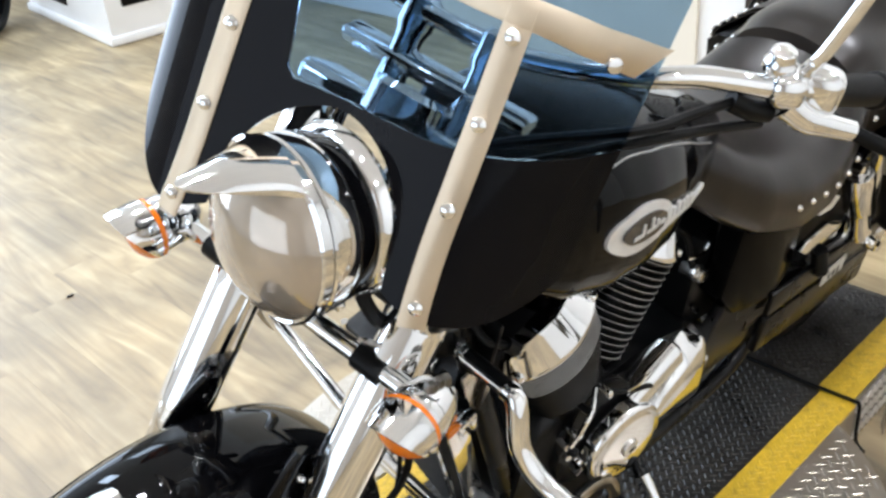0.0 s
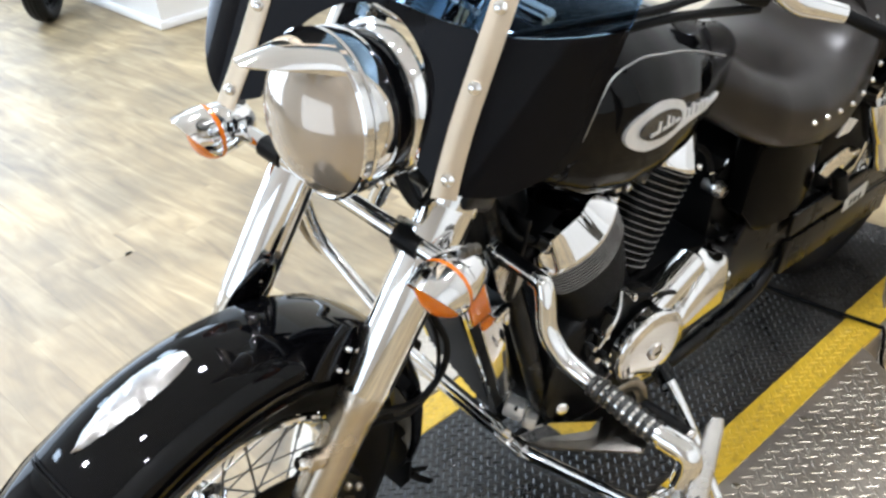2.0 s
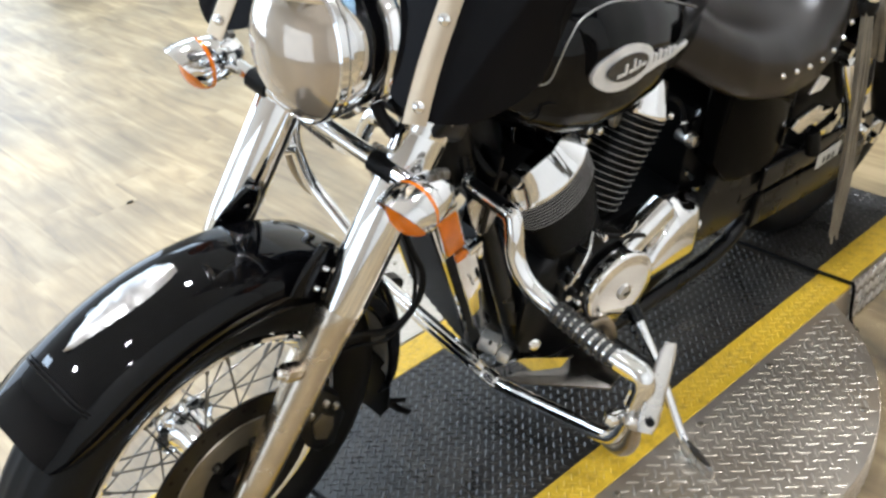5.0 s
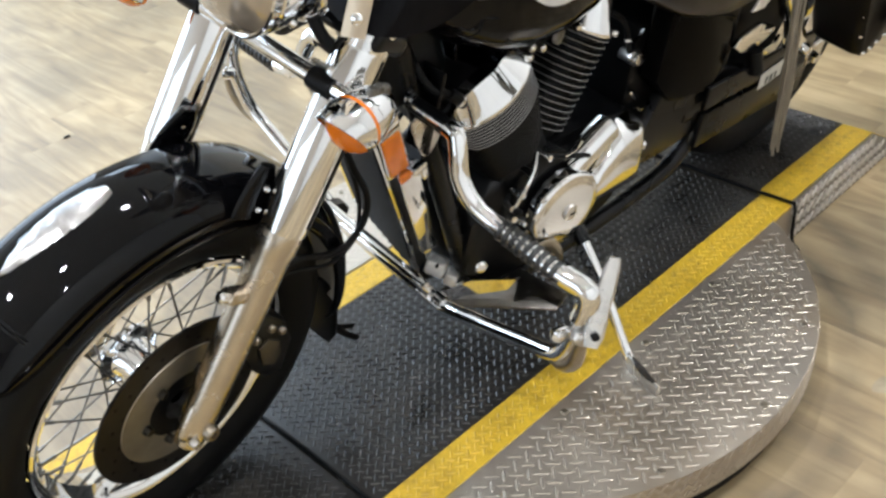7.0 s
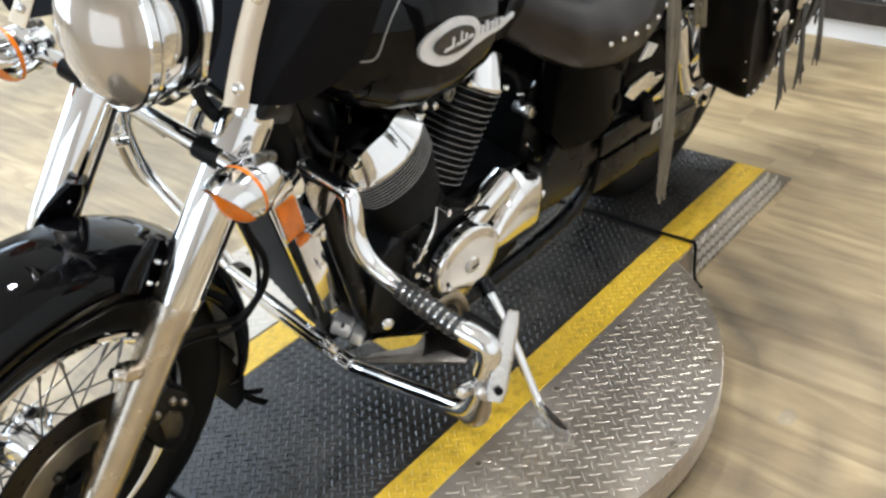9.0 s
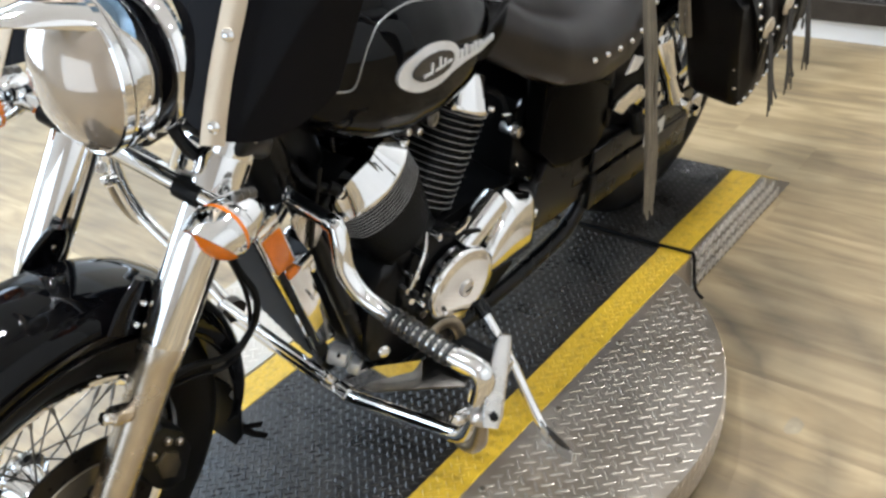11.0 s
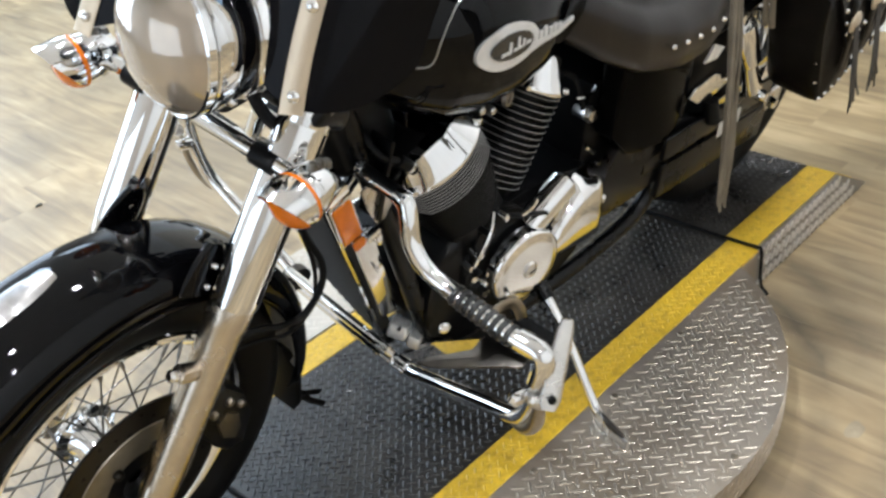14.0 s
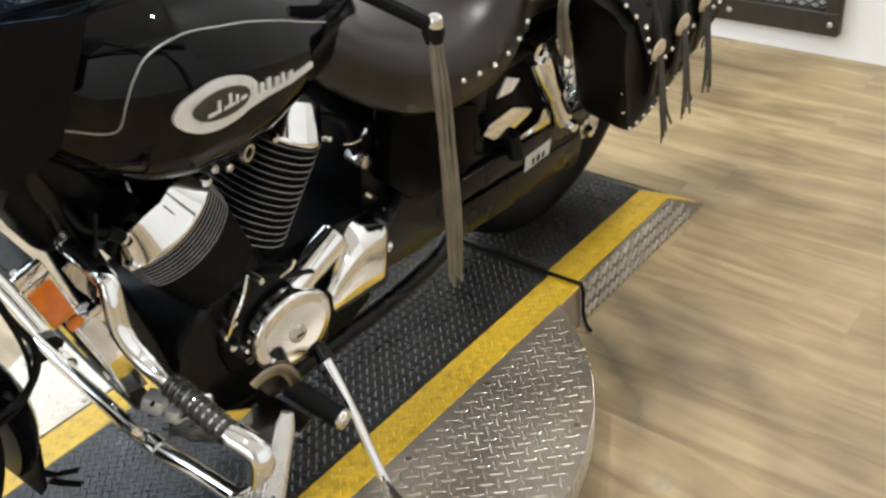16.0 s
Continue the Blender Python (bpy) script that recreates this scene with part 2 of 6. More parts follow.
def prism(outline, depth, m=None, bevel=0.0, bm=None):
    """A plate with this outline (x, y), extruded along z by depth, at m."""
    out = bm or bmesh.new()
    m = m or Matrix.Identity(4)
    lo = [out.verts.new(m @ Vector((x, y, 0))) for x, y in outline]
    hi = [out.verts.new(m @ Vector((x, y, depth))) for x, y in outline]
    faces = [out.faces.new(lo[::-1]), out.faces.new(hi)]
    n = len(lo)
    for i in range(n):
        j = (i + 1) % n
        out.faces.new((lo[i], lo[j], hi[j], hi[i]))
    if bevel:
        rim = [e for f in faces for e in f.edges]
        bmesh.ops.bevel(out, geom=rim, offset=bevel, segments=2, affect="EDGES", profile=0.5)
    return out


def on_side(x, y, z):
    """A pose whose plane is the bike's side: its x runs rearward, its y up, its z to the bike's left."""
    return Matrix.Translation((x, y, z)) @ Matrix(((1, 0, 0), (0, 0, -1), (0, 1, 0))).to_4x4()


# ---- setting ----
PLANK_W, PLANK_L = 0.15, 1.22
ROOM = (-4.2, 3.08, -3.6, 6.6)


def plank_material():
    """Wood-look vinyl: a tint for each board, long grain, knots and cloudy wear."""
    m = bpy.data.materials.new("wood_look_vinyl")
    m.use_nodes = True
    nodes, links = m.node_tree.nodes, m.node_tree.links
    bsdf = nodes["Principled BSDF"]
    co = nodes.new("ShaderNodeNewGeometry")
    ob = nodes.new("ShaderNodeObjectInfo")
    isl = co.outputs["Random Per Island"]
    mp = nodes.new("ShaderNodeMapping")
    mp.inputs["Scale"].default_value = (9, 1.2, 1)
    shift = nodes.new("ShaderNodeVectorMath")
    shift.operation = "MULTIPLY_ADD"
    comb = nodes.new("ShaderNodeCombineXYZ")
    both = nodes.new("ShaderNodeMath")
    both.operation = "ADD"
    links.new(isl, both.inputs[0])
    links.new(ob.outputs["Random"], both.inputs[1])
    links.new(both.outputs[0], comb.inputs[0])
    links.new(both.outputs[0], comb.inputs[1])
    shift.inputs[1].default_value = (37, 23, 0)
    links.new(comb.outputs[0], shift.inputs[0])
    links.new(co.outputs["Position"], shift.inputs[2])
    links.new(shift.outputs[0], mp.inputs["Vector"])
    grain = nodes.new("ShaderNodeTexNoise")
    grain.inputs["Scale"].default_value, grain.inputs["Detail"].default_value, grain.inputs["Distortion"].default_value = 1.6, 8, 1.2
    links.new(mp.outputs[0], grain.inputs["Vector"])
    ramp = nodes.new("ShaderNodeValToRGB")
    ramp.color_ramp.elements[0].position, ramp.color_ramp.elements[0].color = 0.26, (0.2, 0.142, 0.07, 1)
    ramp.color_ramp.elements[1].position, ramp.color_ramp.elements[1].color = 0.68, (0.445, 0.34, 0.182, 1)
    mid = ramp.color_ramp.elements.new(0.47)
    mid.color = (0.325, 0.236, 0.115, 1)
    links.new(grain.outputs["Fac"], ramp.inputs[0])
    cloud = nodes.new("ShaderNodeTexNoise")
    cloud.inputs["Scale"].default_value, cloud.inputs["Detail"].default_value = 2.3, 7
    links.new(co.outputs["Position"], cloud.inputs["Vector"])
    tone = nodes.new("ShaderNodeMath")
    tone.operation = "MULTIPLY_ADD"
    links.new(both.outputs[0], tone.inputs[0])
    tone.inputs[1].default_value, tone.inputs[2].default_value = 0.1, 0.88
    wear = nodes.new("ShaderNodeMapRange")
    wear.inputs[1].default_value, wear.inputs[2].default_value, wear.inputs[3].default_value, wear.inputs[4].default_value = 0.36, 0.64, 0.64, 1.12
    links.new(cloud.outputs["Fac"], wear.inputs[0])
    mul = nodes.new("ShaderNodeMath")
    mul.operation = "MULTIPLY"
    links.new(tone.outputs[0], mul.inputs[0])
    links.new(wear.outputs[0], mul.inputs[1])
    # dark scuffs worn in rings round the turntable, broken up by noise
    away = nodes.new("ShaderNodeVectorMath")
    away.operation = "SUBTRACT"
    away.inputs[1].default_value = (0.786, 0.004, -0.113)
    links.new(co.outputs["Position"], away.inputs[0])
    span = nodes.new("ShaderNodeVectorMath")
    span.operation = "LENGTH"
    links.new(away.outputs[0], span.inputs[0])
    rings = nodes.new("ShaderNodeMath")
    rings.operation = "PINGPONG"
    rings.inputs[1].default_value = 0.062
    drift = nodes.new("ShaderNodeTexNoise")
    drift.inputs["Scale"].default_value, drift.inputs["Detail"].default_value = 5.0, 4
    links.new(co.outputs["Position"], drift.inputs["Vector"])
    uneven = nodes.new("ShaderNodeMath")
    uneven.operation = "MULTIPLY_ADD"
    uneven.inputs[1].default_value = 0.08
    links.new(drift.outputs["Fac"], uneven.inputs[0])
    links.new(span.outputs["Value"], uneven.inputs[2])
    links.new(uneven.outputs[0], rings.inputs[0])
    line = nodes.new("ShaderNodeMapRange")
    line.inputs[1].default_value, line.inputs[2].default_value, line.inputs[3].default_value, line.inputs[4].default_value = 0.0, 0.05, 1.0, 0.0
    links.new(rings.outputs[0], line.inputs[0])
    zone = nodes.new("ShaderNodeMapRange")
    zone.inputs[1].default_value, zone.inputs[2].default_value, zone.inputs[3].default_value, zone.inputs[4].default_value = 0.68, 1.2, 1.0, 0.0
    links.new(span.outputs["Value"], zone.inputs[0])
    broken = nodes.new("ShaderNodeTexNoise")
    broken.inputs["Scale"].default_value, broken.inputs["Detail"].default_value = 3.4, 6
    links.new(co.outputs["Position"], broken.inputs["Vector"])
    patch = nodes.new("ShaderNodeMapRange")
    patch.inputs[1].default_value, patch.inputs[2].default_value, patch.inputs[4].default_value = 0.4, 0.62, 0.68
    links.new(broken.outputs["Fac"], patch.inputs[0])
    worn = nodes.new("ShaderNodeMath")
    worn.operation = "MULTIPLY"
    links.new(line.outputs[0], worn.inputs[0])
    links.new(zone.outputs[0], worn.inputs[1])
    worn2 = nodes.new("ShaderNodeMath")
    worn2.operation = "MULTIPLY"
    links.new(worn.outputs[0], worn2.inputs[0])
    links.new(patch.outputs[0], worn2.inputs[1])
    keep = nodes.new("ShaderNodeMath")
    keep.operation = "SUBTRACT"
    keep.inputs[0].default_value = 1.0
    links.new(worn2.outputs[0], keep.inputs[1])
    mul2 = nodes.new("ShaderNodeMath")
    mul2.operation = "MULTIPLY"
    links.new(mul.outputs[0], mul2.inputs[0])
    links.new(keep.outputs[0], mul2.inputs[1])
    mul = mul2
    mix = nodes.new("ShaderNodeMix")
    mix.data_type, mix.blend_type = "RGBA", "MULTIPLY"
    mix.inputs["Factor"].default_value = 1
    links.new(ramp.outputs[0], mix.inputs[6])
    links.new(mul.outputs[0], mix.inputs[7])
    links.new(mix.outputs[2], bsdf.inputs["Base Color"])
    rr = nodes.new("ShaderNodeMapRange")
    rr.inputs[3].default_value, rr.inputs[4].default_value = 0.46, 0.58
    links.new(cloud.outputs["Fac"], rr.inputs[0])
    links.new(rr.outputs[0], bsdf.inputs["Roughness"])
    b = nodes.new("ShaderNodeBump")
    b.inputs["Strength"].default_value, b.inputs["Distance"].default_value = 0.06, 0.001
    links.new(grain.outputs["Fac"], b.inputs["Height"])
    links.new(b.outputs[0], bsdf.inputs["Normal"])
    bsdf.inputs["Specular IOR Level"].default_value = 1.0
    return m


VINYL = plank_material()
GROOVE = material("plank_joint", (0.31, 0.235, 0.135), 0.7, 0, 20, 0.2)
x0, x1, y0, y1 = ROOM
bm = bmesh.new()
bmesh.ops.create_grid(bm, x_segments=1, y_segments=1, size=1, matrix=Matrix.Translation(((x0 + x1) / 2, (y0 + y1) / 2, FLOOR - 0.002)) @ Matrix.Diagonal(((x1 - x0) / 2, (y1 - y0) / 2, 1, 1)))
floor = tagged(new("floor", to_mesh("floor", bm, GROOVE, False)), "pale wood-look vinyl plank floor, worn and dusty", "floor", kind="structure")


def room_wall(name, size, at, label):
    return tagged(new(name, to_mesh(name, box(size, at), WHITE_PAINT if "white" in label else CREAM_WALL, False)), label, "wall", kind="structure")


tall = CEILING - FLOOR
room_wall("wall_east", (0.12, y1 - y0, tall), (x1 + 0.06, (y0 + y1) / 2, FLOOR + tall / 2), "white painted showroom wall behind the ramp")
room_wall("wall_west", (0.12, y1 - y0, tall), (x0 - 0.06, (y0 + y1) / 2, FLOOR + tall / 2), "cream painted plain side wall")
room_wall("wall_north", (x1 - x0 + 0.24, 0.12, tall), ((x0 + x1) / 2, y1 + 0.06, FLOOR + tall / 2), "cream painted plain showroom wall")
room_wall("wall_south", (x1 - x0 + 0.24, 0.12, tall), ((x0 + x1) / 2, y0 - 0.06, FLOOR + tall / 2), "white painted plain showroom wall")
tagged(new("ceiling", to_mesh("ceiling", box((x1 - x0 + 0.24, y1 - y0 + 0.24, 0.1), ((x0 + x1) / 2, (y0 + y1) / 2, CEILING + 0.05)), CEIL_PAINT, False)), "plain off-white showroom ceiling with spots", "ceiling", kind="structure")


# ---- turntable and lane ----
LANE, STRIPE = 0.307, 0.228
CX, CY, CR = 0.786, 0.004, 0.623
X_FRONT, X_BACK = 0.178, 1.409
THICK = 0.113
turntable = thing("turntable", Matrix.Identity(4), "motorcycle turntable of black, yellow and bare tread plate", "turntable")


def wing(side):
    """One half-moon of bare plate beside the lane."""
    half = math.acos((LANE + 0.001) / CR)
    out = bmesh.new()
    arc = [(CX + CR * math.sin(a), CY + side * CR * math.cos(a)) for a in (-half + 2 * half * k / 48 for k in range(49))]
    top = [out.verts.new((x, y, -0.0005)) for x, y in arc]
    low = [out.verts.new((x, y, -0.064)) for x, y in arc]
    out.faces.new(top)
    out.faces.new(low[::-1])
    for i in range(len(arc)):
        j = (i + 1) % len(arc)
        out.faces.new((top[i], low[i], low[j], top[j]))
    bmesh.ops.bevel(out, geom=[e for e in out.edges if all(abs(v.co.z + 0.0005) < 1e-5 for v in e.verts)], offset=0.002, segments=2, affect="EDGES")
    return out


part("side_plate", wing(-1), BARE_PLATE, turntable, "bare scuffed aluminium tread plate", angle=25)
part("side_plate", wing(1), BARE_PLATE, turntable, "bare scuffed aluminium tread plate", angle=25)
part("base_ring", lathe([(0.2, -0.065), (CR - 0.014, -0.065), (CR - 0.018, FLOOR + 0.001), (0.2, FLOOR + 0.001)], (CX, CY, 0), steps=72, closed=True), RUBBER, turntable, "black base ring under the disc")


def strip(xa, xb, ya, yb, za, zb):
    return box((xb - xa, yb - ya, zb - za), ((xa + xb) / 2, (ya + yb) / 2, (za + zb) / 2), 0.0012, 1)


part("lane_deck", strip(X_FRONT + 0.002, X_BACK - 0.002, -STRIPE, STRIPE, -THICK + 0.002, 0), LANE_BLACK, turntable, "black painted tread plate lane")
for s in (-1, 1):
    ya, yb = sorted((s * STRIPE, s * LANE))
    part("safety_stripe", strip(X_FRONT + 0.002, X_BACK - 0.002, ya, yb, -0.008, 0.0006), YELLOW, turntable, "yellow painted tread plate stripe")
    part("lane_skirt", strip(X_FRONT + 0.002, X_BACK - 0.002, ya + 0.001, yb - 0.001, -THICK + 0.001, -0.0085), BARE_PLATE, turntable)


def ramp(name, label, xs, mirror):
    """A fixed run-on: flat deck, then a short slope down to the floor."""
    ob = thing(name, Matrix.Identity(4), label, "ramp")
    xa, xb, xc = xs

    def piece(pname, ya, yb, mat, lift, plabel=""):
        out = bmesh.new()
        side = [(xa, FLOOR + 0.001), (xa, lift), (xb, lift), (xc, FLOOR + 0.006), (xc, FLOOR + 0.001)]
        a = [out.verts.new((x, ya, z)) for x, z in side]
        b = [out.verts.new((x, yb, z)) for x, z in side]
        out.faces.new(a)
        out.faces.new(b[::-1])
        for i in range(5):
            j = (i + 1) % 5
            out.faces.new((a[i], a[j], b[j], b[i]))
        part(pname, out, mat, ob, plabel, smooth=False)

    piece("ramp_deck", -STRIPE + 0.012, STRIPE, LANE_BLACK, 0.0, "black painted tread plate deck")
    piece("safety_stripe", -LANE + 0.012, -STRIPE + 0.0115, YELLOW, 0.0006, "yellow painted tread plate stripe")
    piece("safety_stripe", STRIPE + 0.0005, LANE, YELLOW, 0.0006, "yellow painted tread plate stripe")
    piece("side_skirt", -LANE + 0.004, -LANE + 0.0115, SKIRT_PLATE, -0.002, "bare tread plate skirt")
    piece("side_skirt", LANE + 0.0005, LANE + 0.006, SKIRT_PLATE, -0.002, "bare tread plate skirt")
    return ob


rear_ramp = ramp("exit_ramp", "black and yellow tread-plate ramp down to floor", (X_BACK + 0.004, 1.832, 2.012), 1)
front_ramp = ramp("entry_ramp", "black and yellow tread-plate ramp before turntable", (X_FRONT - 0.004, -0.42, -0.62), 1)


# raised bars of the tread plate: two directions in turn, one mesh for each deck
def tread(name, parent, mat, inside, x_range, y_range, z, pitch=0.0145, tall=0.0019, tilt=None):
    """Bars of two directions in turn on a lattice laid cornerwise, each pointing at the flank of the next."""
    out = bmesh.new()
    (xa, xb), (ya, yb) = x_range, y_range
    mx, my = (xa + xb) / 2, (ya + yb) / 2
    n = int(math.hypot(xb - xa, yb - ya) / pitch / 2) + 2
    h = math.sqrt(0.5)
    for i in range(-n, n + 1):
        for j in range(-n, n + 1):
            x, y = mx + (i - j) * pitch * h, my + (i + j) * pitch * h
            if not (xa + 0.006 < x < xb - 0.006 and ya + 0.006 < y < yb - 0.006 and inside(x, y)):
                continue
            a = radians(45 + (90 if (i + j) % 2 else 0))
            c, s = math.cos(a), math.sin(a)
            length, width = pitch * 0.69, pitch * 0.17
            pts = [(-length, 0, 0), (-length * 0.55, -width, 0), (length * 0.55, -width, 0), (length, 0, 0), (length * 0.55, width, 0), (-length * 0.55, width, 0), (-length * 0.62, 0, tall), (length * 0.62, 0, tall)]
            vs = []
            for px, py, pz in pts:
                q = Vector((x + px * c - py * s, y + px * s + py * c, z + pz))
                vs.append(out.verts.new(tilt(q) if tilt else q))
            for f in ((0, 1, 6), (1, 2, 7, 6), (2, 3, 7), (3, 4, 7), (4, 5, 6, 7), (5, 0, 6)):
                out.faces.new([vs[k] for k in f])
    return tagged(part(name, out, mat, parent, smooth=False), kind="stuff")


disc_in = lambda x, y: math.hypot(x - CX, y - CY) < CR - 0.012
tread("tread_pattern", turntable, LANE_BAR, lambda x, y: True, (X_FRONT + 0.01, X_BACK - 0.01), (-STRIPE + 0.004, STRIPE - 0.004), -0.0002)
tread("tread_pattern", turntable, YELLOW, lambda x, y: True, (X_FRONT + 0.01, X_BACK - 0.01), (-LANE + 0.004, -STRIPE - 0.002), 0.0004, tall=0.0013)
tread("tread_pattern", turntable, YELLOW, lambda x, y: True, (X_FRONT + 0.01, X_BACK - 0.01), (STRIPE + 0.002, LANE - 0.004), 0.0004, tall=0.0013)
SKIRT_BAR = material("polished_skirt_bars", (0.78, 0.76, 0.73), 0.3, 0.9, 20, 0.1)
BAR_METAL = material("bright_tread_bars", (0.52, 0.47, 0.4), 0.34, 0.85, 12, 0.1, dirt=0.5, dirt_colour=(0.36, 0.3, 0.22))
tread("tread_pattern", turntable, BAR_METAL, disc_in, (CX - CR, CX + CR), (CY - CR, -LANE - 0.012), -0.0007, pitch=0.0212, tall=0.0012)
tread("tread_pattern", turntable, BAR_METAL, disc_in, (CX - CR, CX + CR), (LANE + 0.012, CY + CR), -0.0007, pitch=0.0212, tall=0.0012)


def down(q):
    """Lays points past the crest on the slope."""
    return q if q.x < 1.832 else Vector((q.x, q.y, q.z + (FLOOR + 0.006) * (q.x - 1.832) / 0.18))


tread("tread_pattern", rear_ramp, LANE_BAR, lambda x, y: True, (X_BACK + 0.01, 2.004), (-STRIPE + 0.016, STRIPE - 0.004), -0.0002, tilt=down)
tread("tread_pattern", rear_ramp, YELLOW, lambda x, y: True, (X_BACK + 0.01, 2.004), (-LANE + 0.018, -STRIPE + 0.008), 0.0004, tall=0.0013, tilt=down)
tread("tread_pattern", front_ramp, LANE_BAR, lambda x, y: True, (-0.41, X_FRONT - 0.01), (-STRIPE + 0.016, STRIPE - 0.004), -0.0002)
# bars on the upright skirts of the ramp and the rim of the disc
out = bmesh.new()
for i in range(22):
    for j in range(3):
        x, z = X_BACK + 0.02 + i * 0.0235 + (0.011 if j % 2 else 0), FLOOR + 0.02 + j * 0.036
        if z > -0.02 - 0.107 * max(0.0, x - 1.832) / 0.18:
            continue
        a = radians(62 if (i + j) % 2 else 48)
        box((0.029, 0.006, 0.008), (x, -LANE + 0.0035, z), 0, 1, Matrix.Rotation(-a, 3, "Y"), out)
tagged(part("tread_pattern", out, SKIRT_BAR, rear_ramp, smooth=False), kind="stuff")
out = bmesh.new()
for i in range(150):
    a = radians(-8 - i * 1.1)
    for j in range(3):
        b = a + radians(0.5 if j % 2 else 0)
        turn = Matrix.Rotation(b, 3, "Z") @ Matrix.Rotation(radians(45 if (i + j) % 2 else -45), 3, "X")
        box((0.003, 0.019, 0.0055), (CX + CR * math.cos(b), CY + CR * math.sin(b), -0.012 - j * 0.02), 0, 1, turn, out)
tagged(part("tread_pattern", out, BAR_METAL, turntable, smooth=False), kind="stuff")

bolt = lathe([(0, 0.0036), (0.0026, 0.003), (0.003, 0.0032), (0.0058, 0.003), (0.0072, 0.0008), (0.0078, -0.001)], (0, 0, 0), steps=14)
bolt_mesh = to_mesh("plate_bolt", bolt, BRASS)
for x, y in ((0.551, -0.331), (0.799, -0.332), (1.038, -0.33), (1.038, -0.537), (0.793, -0.591), (0.546, -0.543)):
    for s in (1, -1):
        ob = new("plate_bolt", bolt_mesh)
        ob.location, ob.parent = (x, s * y, -0.0005), turntable

# black cables across the joints, taped down and falling over the side
def cable(name, points, label):
    return tagged(new(name, to_mesh(name, tube(points, 0.0042, 8, smooth=6), PLASTIC)), label, "cable")


cable("cable", [(1.409, 0.2, 0.0045), (1.411, 0.0, 0.0045), (1.407, -0.2, 0.005), (1.409, -0.296, 0.005), (1.411, -0.311, 0.002), (1.413, -0.313, -0.03), (1.412, -0.314, -0.08), (1.415, -0.318, FLOOR + 0.007), (1.4, -0.34, FLOOR + 0.005)], "thin black cable across the ramp joint")
cable("cable", [(0.178, 0.22, 0.0045), (0.176, 0.1, 0.0045), (0.179, -0.05, 0.0045), (0.177, -0.22, 0.005), (0.178, -0.3, 0.005)], "thin black cable across the entry joint")

# ---- motorcycle: front end ----
B = pose(0, 0.057, 0, 12.0, 0, -2.2)
bike = thing("motorcycle", B, "black V-twin cruiser motorcycle leaning on its side stand", "motorcycle")
AXLE = Vector((-0.029, 0, 0.324))
RAKE = radians(31.3)
STEER_AXIS = Vector((math.sin(RAKE), 0, math.cos(RAKE)))
S = Matrix.Translation(AXLE) @ Matrix.Rotation(radians(8.9), 4, STEER_AXIS) @ Matrix.Translation(-AXLE)


def fpart(name, bm, mat, label="", parent=None, angle=35, smooth=True):
    """A part that turns with the handlebar."""
    if isinstance(bm, bmesh.types.BMesh):
        bm.transform(S)
    return part(name, bm, mat, parent or bike, label, smooth, angle)


Y = Vector((0, 1, 0))


def tyre_profile(radius, width, depth):
    """Sidewalls, shoulders and a grooved tread, as (radius, height)."""
    half = width / 2
    pts = [(radius - depth, -half * 0.62), (radius - depth * 0.8, -half * 0.86), (radius - depth * 0.5, -half), (radius - depth * 0.26, -half * 0.93)]
    n = 12
    for k in range(n + 1):
        u = -1 + 2 * k / n
        r = radius - depth * 0.2 * abs(u) ** 2.2
        pts.append((r - (0.004 if k in (3, 6, 9) else 0), half * 0.84 * u))
    return pts + [(r, -h) for r, h in reversed(pts[:4])]


